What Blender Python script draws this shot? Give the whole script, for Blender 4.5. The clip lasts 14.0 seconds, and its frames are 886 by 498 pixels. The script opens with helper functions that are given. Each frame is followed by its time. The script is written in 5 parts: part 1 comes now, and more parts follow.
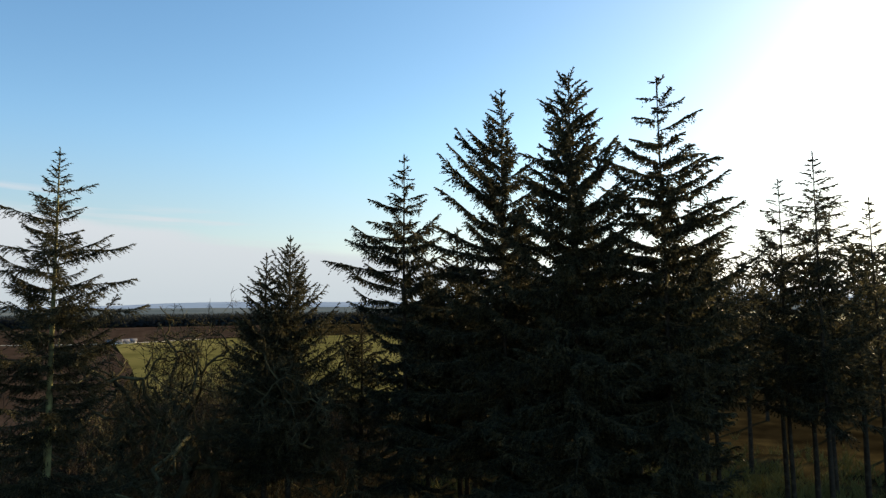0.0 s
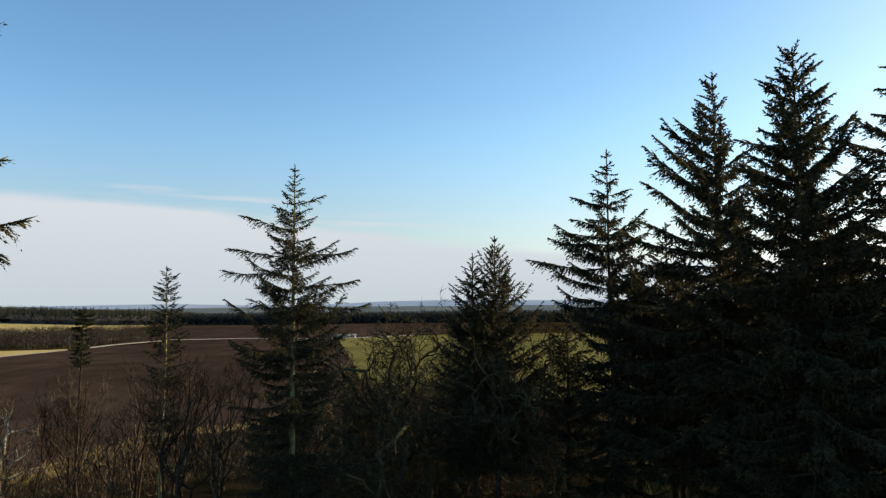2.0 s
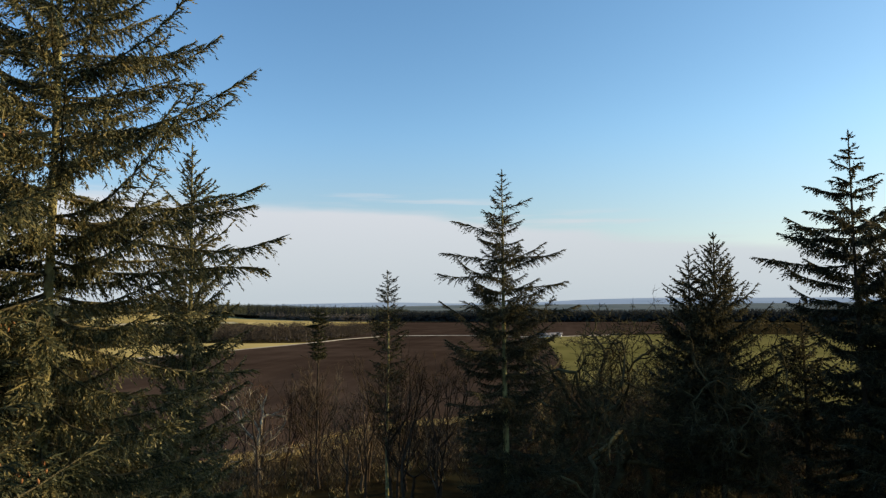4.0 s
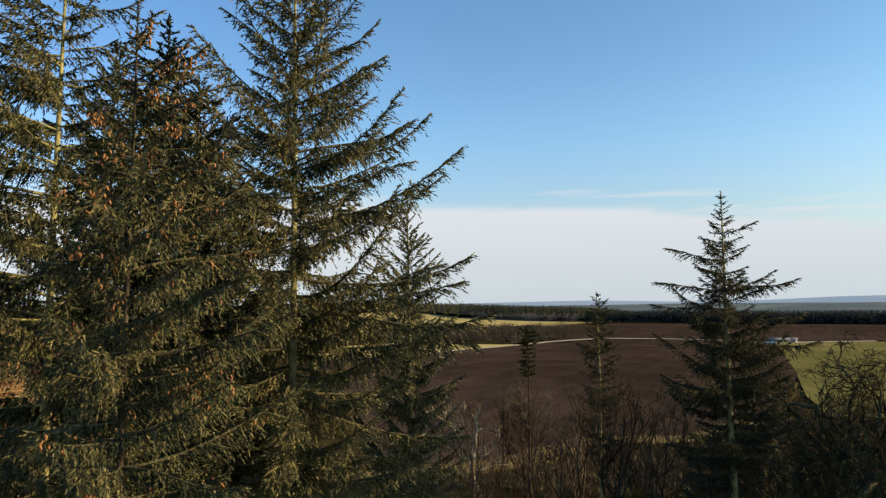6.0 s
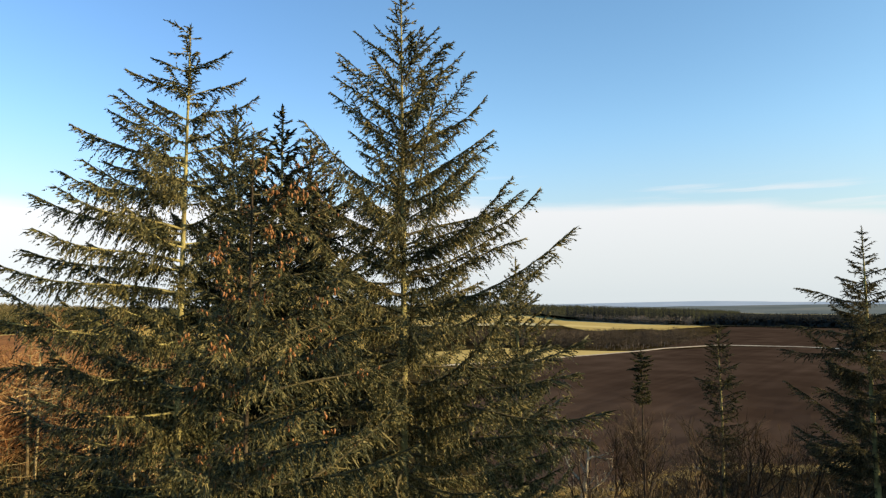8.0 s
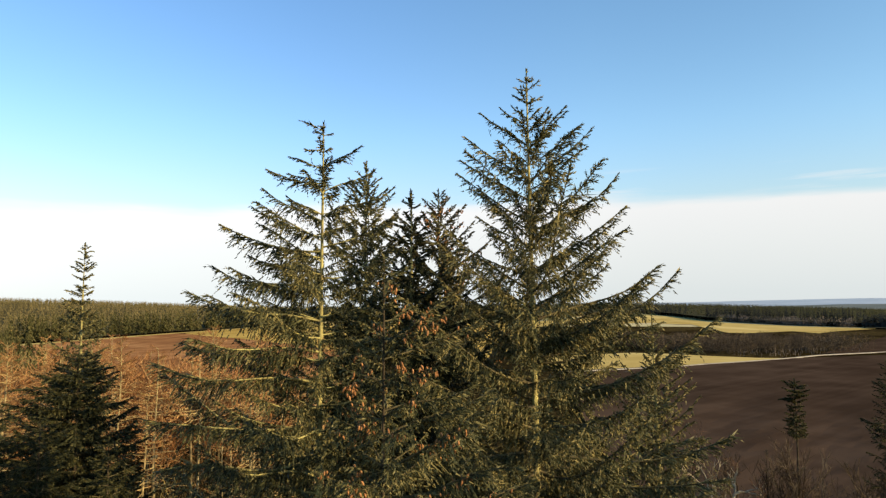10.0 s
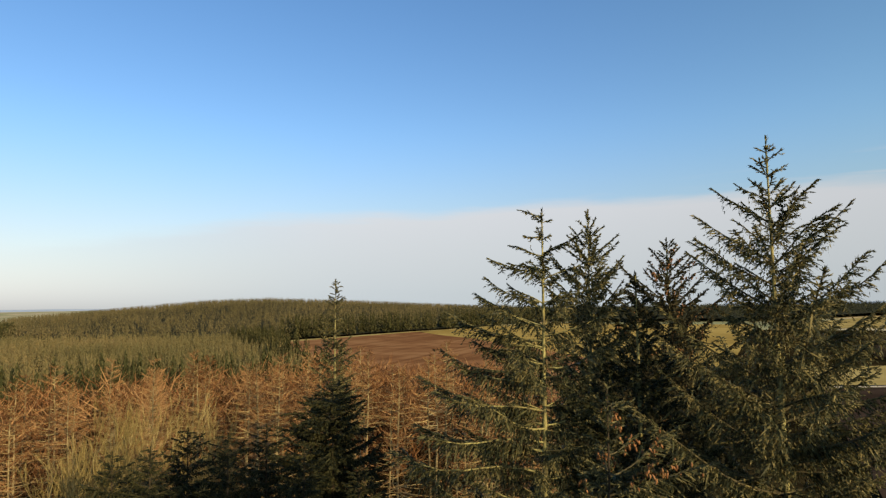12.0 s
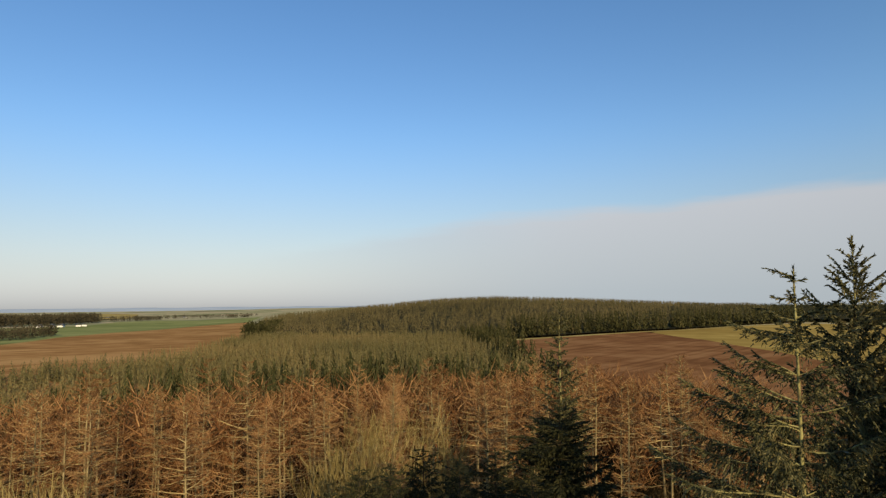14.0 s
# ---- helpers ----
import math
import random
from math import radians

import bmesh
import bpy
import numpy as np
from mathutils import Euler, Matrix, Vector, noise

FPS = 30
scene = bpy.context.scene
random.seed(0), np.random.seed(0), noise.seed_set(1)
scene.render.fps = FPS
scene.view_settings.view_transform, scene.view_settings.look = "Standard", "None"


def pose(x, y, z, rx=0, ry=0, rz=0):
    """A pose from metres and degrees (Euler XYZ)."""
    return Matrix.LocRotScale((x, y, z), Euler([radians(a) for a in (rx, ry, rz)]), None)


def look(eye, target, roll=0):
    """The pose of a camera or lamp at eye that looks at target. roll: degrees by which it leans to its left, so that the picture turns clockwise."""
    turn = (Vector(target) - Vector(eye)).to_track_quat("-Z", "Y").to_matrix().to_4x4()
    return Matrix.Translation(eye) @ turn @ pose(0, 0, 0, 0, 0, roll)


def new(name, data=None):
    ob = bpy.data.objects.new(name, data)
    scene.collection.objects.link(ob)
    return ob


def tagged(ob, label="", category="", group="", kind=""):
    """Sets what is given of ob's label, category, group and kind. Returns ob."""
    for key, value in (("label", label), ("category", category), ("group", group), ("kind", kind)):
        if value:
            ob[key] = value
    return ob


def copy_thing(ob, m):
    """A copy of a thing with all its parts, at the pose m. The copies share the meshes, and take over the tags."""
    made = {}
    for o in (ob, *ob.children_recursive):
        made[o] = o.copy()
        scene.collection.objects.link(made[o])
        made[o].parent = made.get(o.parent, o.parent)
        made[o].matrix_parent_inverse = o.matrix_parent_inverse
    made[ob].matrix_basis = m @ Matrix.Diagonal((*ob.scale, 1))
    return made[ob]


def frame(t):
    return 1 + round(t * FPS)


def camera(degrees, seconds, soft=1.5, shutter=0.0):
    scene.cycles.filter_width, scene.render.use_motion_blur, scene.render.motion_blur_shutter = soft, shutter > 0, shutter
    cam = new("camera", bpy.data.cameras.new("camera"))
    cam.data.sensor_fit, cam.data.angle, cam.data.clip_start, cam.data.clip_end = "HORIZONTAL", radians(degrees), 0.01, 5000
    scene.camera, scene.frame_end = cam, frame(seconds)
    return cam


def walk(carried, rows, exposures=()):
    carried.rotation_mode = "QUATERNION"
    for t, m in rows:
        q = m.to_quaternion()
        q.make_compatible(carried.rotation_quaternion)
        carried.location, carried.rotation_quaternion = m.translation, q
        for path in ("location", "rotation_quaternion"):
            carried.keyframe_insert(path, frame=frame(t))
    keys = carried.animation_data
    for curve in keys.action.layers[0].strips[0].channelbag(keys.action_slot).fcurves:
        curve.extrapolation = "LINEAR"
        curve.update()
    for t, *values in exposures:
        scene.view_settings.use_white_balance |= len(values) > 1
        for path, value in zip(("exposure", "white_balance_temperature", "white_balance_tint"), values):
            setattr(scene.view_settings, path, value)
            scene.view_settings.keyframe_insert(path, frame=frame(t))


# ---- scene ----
# seconds, x, y, z, heading, tilt up, lean to the right
PATH = [
    (0.0, -0.000, -0.000, 13.000, 0.00, 4.94, 0.57),
    (0.5, -0.076, -0.061, 13.009, 3.93, 4.95, 0.57),
    (1.0, -0.139, -0.114, 13.015, 8.39, 4.94, 0.58),
    (1.5, -0.179, -0.170, 13.030, 12.92, 4.98, 0.58),
    (2.0, -0.205, -0.230, 13.024, 17.37, 4.95, 0.54),
    (2.5, -0.221, -0.290, 13.012, 21.80, 4.94, 0.54),
    (5.0, -0.393, -0.515, 13.836, 44.52, 4.96, 0.54),
    (5.5, -0.329, -0.524, 14.360, 49.25, 4.97, 0.56),
    (6.0, -0.302, -0.526, 14.878, 53.19, 4.94, 0.56),
    (6.5, -0.330, -0.515, 15.388, 56.86, 4.89, 0.58),
    (7.0, -0.444, -0.485, 15.884, 59.81, 4.93, 0.57),
    (7.2, -0.492, -0.472, 16.085, 60.44, 4.97, 0.55),
    (9.3, -0.565, -0.514, 18.173, 68.05, 4.95, 0.54),
    (9.5, -0.570, -0.501, 18.388, 69.54, 4.94, 0.56),
    (10.0, -0.584, -0.483, 18.930, 73.60, 4.96, 0.58),
    (10.5, -0.590, -0.460, 19.465, 78.48, 4.95, 0.56),
    (11.0, -0.582, -0.457, 19.980, 83.48, 4.96, 0.55),
    (11.5, -0.547, -0.437, 20.498, 88.42, 4.94, 0.58),
    (12.0, -0.543, -0.368, 21.028, 93.22, 4.97, 0.56),
    (12.5, -0.609, -0.340, 21.493, 98.12, 4.97, 0.55),
    (13.0, -0.694, -0.335, 21.881, 102.95, 5.00, 0.57),
    (13.5, -0.784, -0.333, 22.225, 107.84, 4.93, 0.56),
    (14.0, -0.870, -0.350, 22.550, 112.69, 4.89, 0.55),
]
cam = camera(68.36, 14.0, soft=1.3)
walk(cam, [(t, pose(x, y, z, 90 + tilt, 0, turn) @ pose(0, 0, 0, 0, 0, -lean)) for t, x, y, z, turn, tilt, lean in PATH], [(0.0, 0.5, 6550, 10), (2.5, 0.45, 6450, 10), (5.0, 0.4, 6500, 10), (7.0, 0.72, 6650, 10), (9.5, 0.78, 7000, 10), (10.5, 0.70, 7000, 10), (11.0, 0.5, 6900, 10), (12.5, 0.09, 6600, 10), (14.0, -0.11, 6550, 10)])

# ---- sky, sun, exposure ----
SUN_AZ, SUN_EL = -47.0, 17.0


def heading(az, d=1.0):
    """A point d metres off at az degrees, counted from +y towards -x."""
    return -math.sin(radians(az)) * d, math.cos(radians(az)) * d


def link(nt, a, b):
    nt.links.new(a, b)


def math_node(nt, op, a, b=None, c=None):
    n = nt.nodes.new("ShaderNodeMath")
    n.operation = op
    for i, v in enumerate((a, b, c)):
        if v is None:
            continue
        if isinstance(v, (int, float)):
            n.inputs[i].default_value = v
        else:
            link(nt, v, n.inputs[i])
    return n.outputs[0]


def build_world():
    world = bpy.data.worlds.new("sky")
    scene.world = world
    world.use_nodes = True
    nt = world.node_tree
    nt.nodes.clear()
    sky = nt.nodes.new("ShaderNodeTexSky")
    sky.sky_type = "NISHITA"
    sky.sun_disc = False
    sky.sun_elevation, sky.sun_rotation = radians(SUN_EL), radians(-SUN_AZ)
    sky.air_density, sky.dust_density, sky.ozone_density, sky.altitude = 1.0, 0.42, 2.5, 100
    co = nt.nodes.new("ShaderNodeTexCoord")
    sep = nt.nodes.new("ShaderNodeSeparateXYZ")
    link(nt, co.outputs["Generated"], sep.inputs[0])
    x, y, z = sep.outputs
    az = math_node(nt, "MULTIPLY", math_node(nt, "ARCTAN2", math_node(nt, "MULTIPLY", x, -1.0), y), 180 / math.pi)
    el = math_node(nt, "MULTIPLY", math_node(nt, "ARCSINE", z), 180 / math.pi)
    # low haze takes the colour out of the sky towards the horizon
    rich = nt.nodes.new("ShaderNodeHueSaturation")
    rich.inputs["Saturation"].default_value = 1.22
    gain = nt.nodes.new("ShaderNodeMix")
    gain.data_type, gain.blend_type = "RGBA", "MULTIPLY"
    gain.inputs["Factor"].default_value = 1.0
    ax, ay = heading(SUN_AZ)
    toward = math_node(nt, "ADD", math_node(nt, "MULTIPLY", x, ax * 0.5), math_node(nt, "MULTIPLY_ADD", y, ay * 0.5, 0.5))
    tone = nt.nodes.new("ShaderNodeValToRGB")
    while len(tone.color_ramp.elements) < 4:
        tone.color_ramp.elements.new(0.5)
    for e, (p, c) in zip(tone.color_ramp.elements, ((0.03, (0.56, 0.515, 0.515)), (0.2, (0.585, 0.535, 0.525)), (0.36, (0.625, 0.575, 0.53)), (0.85, (0.59, 0.545, 0.475)))):
        e.position, e.color = p, (*c, 1)
    link(nt, toward, tone.inputs[0])
    tone2 = nt.nodes.new("ShaderNodeVectorMath")
    tone2.operation = "SCALE"
    tone2.inputs["Scale"].default_value = 2.08
    link(nt, tone.outputs[0], tone2.inputs[0])
    link(nt, tone2.outputs[0], gain.inputs["B"])
    link(nt, sky.outputs[0], gain.inputs["A"])
    link(nt, gain.outputs["Result"], rich.inputs["Color"])
    grey = nt.nodes.new("ShaderNodeRGBToBW")
    link(nt, sky.outputs[0], grey.inputs[0])
    tint = nt.nodes.new("ShaderNodeCombineXYZ")
    for k, w in enumerate((0.53, 0.56, 0.59)):
        link(nt, math_node(nt, "MULTIPLY", grey.outputs[0], w), tint.inputs[k])
    low = nt.nodes.new("ShaderNodeMapRange")
    low.interpolation_type = "SMOOTHSTEP"
    low.inputs["From Min"].default_value, low.inputs["From Max"].default_value = -2.0, 16.0
    low.inputs["To Min"].default_value, low.inputs["To Max"].default_value = 0.95, 0.0
    link(nt, el, low.inputs["Value"])
    hazy = nt.nodes.new("ShaderNodeMix")
    hazy.data_type = "RGBA"
    link(nt, low.outputs[0], hazy.inputs["Factor"])
    link(nt, rich.outputs[0], hazy.inputs["A"])
    link(nt, tint.outputs[0], hazy.inputs["B"])
    # one long cloud bank low over the land
    edge = nt.nodes.new("ShaderNodeValToRGB")
    rows = ((-30, 1.5), (8, 4.7), (17, 5.6), (26, 6.8), (35, 8.2), (45, 8.9), (64, 9.4), (86, 8.9), (99, 8.5), (109, 7.7), (117, 6.5), (124, 5.4), (131, 4.0), (150, 0.5))
    while len(edge.color_ramp.elements) < len(rows):
        edge.color_ramp.elements.new(0.5)
    for e, (p, h) in zip(edge.color_ramp.elements, rows):
        e.position, e.color = (p + 30) / 180, (h / 12, h / 12, h / 12, 1)
    link(nt, math_node(nt, "MULTIPLY_ADD", az, 1 / 180, 30 / 180), edge.inputs[0])
    top = math_node(nt, "MULTIPLY", edge.outputs[0], 12.0)
    mp = nt.nodes.new("ShaderNodeMapping")
    mp.inputs["Scale"].default_value = (3.0, 3.0, 28.0)
    link(nt, co.outputs["Generated"], mp.inputs[0])
    no = nt.nodes.new("ShaderNodeTexNoise")
    no.inputs["Scale"].default_value, no.inputs["Detail"].default_value = 1.6, 5.0
    link(nt, mp.outputs[0], no.inputs["Vector"])
    ragged = math_node(nt, "MULTIPLY", math_node(nt, "SUBTRACT", no.outputs["Fac"], 0.5), 2.0)
    depth = math_node(nt, "ADD", math_node(nt, "SUBTRACT", top, el), ragged)
    ramp = nt.nodes.new("ShaderNodeMapRange")
    ramp.interpolation_type = "SMOOTHSTEP"
    ramp.inputs["From Min"].default_value, ramp.inputs["From Max"].default_value = -0.2, 1.0
    ramp.inputs["To Min"].default_value, ramp.inputs["To Max"].default_value = 0.0, 0.9
    link(nt, depth, ramp.inputs["Value"])
    cloud = nt.nodes.new("ShaderNodeMix")
    cloud.data_type = "RGBA"
    up = nt.nodes.new("ShaderNodeMapRange")
    up.inputs["From Min"].default_value, up.inputs["From Max"].default_value = 1.0, 8.0
    link(nt, el, up.inputs["Value"])
    link(nt, up.outputs[0], cloud.inputs["Factor"])
    cloud.inputs["A"].default_value = (2.8, 3.15, 3.4, 1)
    cloud.inputs["B"].default_value = (3.5, 3.6, 3.8, 1)
    lift = nt.nodes.new("ShaderNodeMapRange")
    lift.inputs["From Min"].default_value, lift.inputs["From Max"].default_value = 55.0, 105.0
    lift.inputs["To Min"].default_value, lift.inputs["To Max"].default_value = 1.0, 1.2
    link(nt, az, lift.inputs["Value"])
    lit = nt.nodes.new("ShaderNodeVectorMath")
    lit.operation = "SCALE"
    link(nt, cloud.outputs["Result"], lit.inputs[0])
    link(nt, lift.outputs[0], lit.inputs["Scale"])
    mix = nt.nodes.new("ShaderNodeMix")
    mix.data_type = "RGBA"
    thin = nt.nodes.new("ShaderNodeMapRange")
    thin.interpolation_type = "SMOOTHSTEP"
    thin.inputs["From Min"].default_value, thin.inputs["From Max"].default_value = 98.0, 134.0
    thin.inputs["To Min"].default_value, thin.inputs["To Max"].default_value = 1.0, 0.0
    link(nt, az, thin.inputs["Value"])
    # thin streaks above the bank
    mp2 = nt.nodes.new("ShaderNodeMapping")
    mp2.inputs["Scale"].default_value = (4.0, 4.0, 70.0)
    mp2.inputs["Location"].default_value = (0.7, 0.3, 0.0)
    link(nt, co.outputs["Generated"], mp2.inputs[0])
    no2 = nt.nodes.new("ShaderNodeTexNoise")
    no2.inputs["Scale"].default_value, no2.inputs["Detail"].default_value = 1.2, 4.0
    link(nt, mp2.outputs[0], no2.inputs["Vector"])
    near_top = math_node(nt, "SUBTRACT", 1.0, math_node(nt, "ABSOLUTE", math_node(nt, "DIVIDE", math_node(nt, "SUBTRACT", math_node(nt, "SUBTRACT", el, top), 0.7), 1.6)))
    streak = nt.nodes.new("ShaderNodeMapRange")
    streak.interpolation_type = "SMOOTHSTEP"
    streak.inputs["From Min"].default_value, streak.inputs["From Max"].default_value = 0.50, 0.72
    streak.inputs["To Min"].default_value, streak.inputs["To Max"].default_value = 0.0, 0.7
    link(nt, no2.outputs["Fac"], streak.inputs["Value"])
    wisp = math_node(nt, "MULTIPLY", streak.outputs[0], math_node(nt, "MAXIMUM", near_top, 0.0))
    side = nt.nodes.new("ShaderNodeMapRange")
    side.inputs["From Min"].default_value, side.inputs["From Max"].default_value = 58.0, 74.0
    side.inputs["To Min"].default_value, side.inputs["To Max"].default_value = 1.0, 0.0
    link(nt, az, side.inputs["Value"])
    cover = math_node(nt, "MAXIMUM", ramp.outputs[0], math_node(nt, "MULTIPLY", wisp, side.outputs[0]))
    link(nt, math_node(nt, "MULTIPLY", cover, thin.outputs[0]), mix.inputs["Factor"])
    link(nt, hazy.outputs["Result"], mix.inputs["A"])
    link(nt, lit.outputs[0], mix.inputs["B"])
    bg = nt.nodes.new("ShaderNodeBackground")
    bg.inputs["Strength"].default_value = 0.15
    link(nt, mix.outputs["Result"], bg.inputs["Color"])
    out = nt.nodes.new("ShaderNodeOutputWorld")
    link(nt, bg.outputs[0], out.inputs["Surface"])


build_world()
sun = new("sun", bpy.data.lights.new("sun", "SUN"))
sun.data.energy, sun.data.angle, sun.data.color = 5.0, radians(0.5), (1.0, 0.76, 0.45)
sx, sy = heading(SUN_AZ, math.cos(radians(SUN_EL)))
sun.matrix_world = look((sx * 100, sy * 100, 100 * math.sin(radians(SUN_EL))), (0, 0, 0))


# ---- materials ----
def surface(name, stops, scale=1.0, detail=6.0, rough=0.8, bump=0.3, bump_scale=8.0, island=0.0, thing=0.0, translucent=0.0, big=None, coords="Object", stripes=None, spec=0.0):
    """A node material: noise through colour stops, a second broad variation, fine relief, and a change from piece to piece or thing to thing."""
    m = bpy.data.materials.new(name)
    m.use_nodes = True
    nt = m.node_tree
    bsdf = nt.nodes["Principled BSDF"]
    bsdf.inputs["Roughness"].default_value = rough
    bsdf.inputs["Specular IOR Level"].default_value = spec
    co = nt.nodes.new("ShaderNodeTexCoord").outputs[coords]
    n1 = nt.nodes.new("ShaderNodeTexNoise")
    n1.inputs["Scale"].default_value, n1.inputs["Detail"].default_value = scale, detail
    link(nt, co, n1.inputs["Vector"])
    fac = n1.outputs["Fac"]
    if big:
        n2 = nt.nodes.new("ShaderNodeTexNoise")
        n2.inputs["Scale"].default_value, n2.inputs["Detail"].default_value = big, 3.0
        link(nt, co, n2.inputs["Vector"])
        fac = math_node(nt, "ADD", fac, math_node(nt, "SUBTRACT", n2.outputs["Fac"], 0.5))
    if stripes:
        run, pitch, amount = stripes
        mp = nt.nodes.new("ShaderNodeMapping")
        mp.vector_type = "TEXTURE"
        mp.inputs["Rotation"].default_value = (0, 0, radians(run))
        mp.inputs["Scale"].default_value = (pitch, pitch * 60, 1.0)
        link(nt, co, mp.inputs[0])
        n4 = nt.nodes.new("ShaderNodeTexNoise")
        n4.inputs["Scale"].default_value, n4.inputs["Detail"].default_value = 1.0, 4.0
        link(nt, mp.outputs[0], n4.inputs["Vector"])
        fac = math_node(nt, "ADD", fac, math_node(nt, "MULTIPLY", math_node(nt, "SUBTRACT", n4.outputs["Fac"], 0.5), amount))
    if island:
        g = nt.nodes.new("ShaderNodeNewGeometry").outputs["Random Per Island"]
        fac = math_node(nt, "ADD", fac, math_node(nt, "MULTIPLY", math_node(nt, "SUBTRACT", g, 0.5), island))
    if thing:
        o = nt.nodes.new("ShaderNodeObjectInfo").outputs["Random"]
        fac = math_node(nt, "ADD", fac, math_node(nt, "MULTIPLY", math_node(nt, "SUBTRACT", o, 0.5), thing))
    ramp = nt.nodes.new("ShaderNodeValToRGB")
    link(nt, fac, ramp.inputs[0])
    el = ramp.color_ramp.elements
    while len(el) < len(stops):
        el.new(0.5)
    for e, (p, c) in zip(el, stops):
        e.position, e.color = p, (*c, 1)
    link(nt, ramp.outputs[0], bsdf.inputs["Base Color"])
    if bump:
        b = nt.nodes.new("ShaderNodeBump")
        n3 = nt.nodes.new("ShaderNodeTexNoise")
        n3.inputs["Scale"].default_value, n3.inputs["Detail"].default_value = bump_scale, 5.0
        link(nt, co, n3.inputs["Vector"])
        b.inputs["Strength"].default_value, b.inputs["Distance"].default_value = bump, 0.05
        link(nt, n3.outputs["Fac"], b.inputs["Height"])
        link(nt, b.outputs[0], bsdf.inputs["Normal"])
    if translucent:
        tr = nt.nodes.new("ShaderNodeBsdfTranslucent")
        link(nt, ramp.outputs[0], tr.inputs["Color"])
        mx = nt.nodes.new("ShaderNodeMixShader")
        mx.inputs[0].default_value = translucent
        link(nt, bsdf.outputs[0], mx.inputs[1])
        link(nt, tr.outputs[0], mx.inputs[2])
        link(nt, mx.outputs[0], nt.nodes["Material Output"].inputs["Surface"])
    return m


NEEDLE = surface("spruce_needles", [(0.2, (0.022, 0.028, 0.016)), (0.5, (0.085, 0.087, 0.039)), (0.8, (0.225, 0.190, 0.078))], scale=1.3, rough=0.5, bump=0, island=0.55, thing=0.15, translucent=0.14, spec=0.10)
# same spruce needles darkened, with shade and backlight put into the colour
NEEDLE_SHADED = surface("deep_green_spruce_needles", [(0.2, (0.021, 0.022, 0.014)), (0.5, (0.060, 0.058, 0.032)), (0.8, (0.130, 0.112, 0.054))], scale=1.1, rough=0.5, bump=0, island=0.5, thing=0.12, translucent=0.4, spec=0.04)
# darkest needles, for dark conifers and spruces whose shade is put into the colour
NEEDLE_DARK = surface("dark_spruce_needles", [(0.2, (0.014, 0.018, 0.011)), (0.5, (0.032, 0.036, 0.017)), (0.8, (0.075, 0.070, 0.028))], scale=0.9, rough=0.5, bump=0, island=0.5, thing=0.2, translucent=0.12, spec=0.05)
BARK = surface("lichen_bark", [(0.3, (0.09, 0.075, 0.042)), (0.5, (0.25, 0.225, 0.09)), (0.7, (0.39, 0.37, 0.15))], scale=3.0, rough=0.9, bump=0.6, bump_scale=18.0, spec=0.2)
# darker bark; the backlight on most of these trunks is put into it
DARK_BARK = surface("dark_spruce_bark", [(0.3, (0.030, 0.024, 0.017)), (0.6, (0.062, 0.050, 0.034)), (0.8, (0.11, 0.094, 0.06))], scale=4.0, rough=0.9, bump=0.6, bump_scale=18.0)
LIMB = surface("spruce_limb_bark", [(0.3, (0.045, 0.038, 0.022)), (0.6, (0.10, 0.086, 0.042)), (0.8, (0.19, 0.165, 0.078))], scale=5.0, rough=0.9, bump=0.4, bump_scale=30.0, spec=0.2)
CONE = surface("spruce_cones", [(0.3, (0.16, 0.070, 0.024)), (0.7, (0.33, 0.165, 0.065))], scale=20, rough=0.6, bump=0.3, bump_scale=60, island=0.6, spec=0.2)
LARCH_TWIG = surface("larch_twigs", [(0.15, (0.115, 0.052, 0.022)), (0.45, (0.25, 0.122, 0.050)), (0.8, (0.39, 0.235, 0.105))], scale=0.5, rough=0.8, bump=0, island=0.8, thing=0.6, translucent=0.1)
LARCH_BARK = surface("larch_bark", [(0.3, (0.10, 0.075, 0.04)), (0.55, (0.24, 0.19, 0.095)), (0.75, (0.40, 0.32, 0.16))], scale=2.0, rough=0.9, bump=0.5, bump_scale=15, thing=0.2)
LARCH_LIMB = surface("larch_limb_bark", [(0.3, (0.20, 0.145, 0.065)), (0.6, (0.40, 0.31, 0.14)), (0.8, (0.55, 0.46, 0.23))], scale=1.2, rough=0.9, bump=0.3, bump_scale=20, thing=0.3)
PALE_TWIG = surface("pale_bare_twigs", [(0.2, (0.16, 0.125, 0.045)), (0.6, (0.33, 0.26, 0.10)), (0.85, (0.48, 0.40, 0.18))], scale=0.8, rough=0.85, bump=0, island=0.4, thing=0.3)
GREY_TWIG = surface("grey_bare_twigs", [(0.2, (0.032, 0.024, 0.016)), (0.6, (0.075, 0.057, 0.038)), (0.85, (0.18, 0.145, 0.095))], scale=0.8, rough=0.85, bump=0.3, island=0.4, thing=0.3)
PLANT = surface("plantation_needles", [(0.2, (0.120, 0.112, 0.048)), (0.5, (0.215, 0.185, 0.078)), (0.8, (0.34, 0.25, 0.11))], scale=0.012, detail=4, rough=0.75, bump=0, island=0.3, translucent=0.35)
HILLWOOD = surface("hill_wood_needles", [(0.2, (0.105, 0.092, 0.042)), (0.5, (0.180, 0.150, 0.066)), (0.8, (0.28, 0.215, 0.095))], scale=0.012, detail=4, rough=0.75, bump=0, island=0.25, translucent=0.4)
EDGEWOOD = surface("edge_conifer_needles", [(0.2, (0.026, 0.028, 0.012)), (0.5, (0.055, 0.055, 0.022)), (0.8, (0.10, 0.09, 0.038))], scale=0.05, detail=3, rough=0.75, bump=0, island=0.4, translucent=0.1)
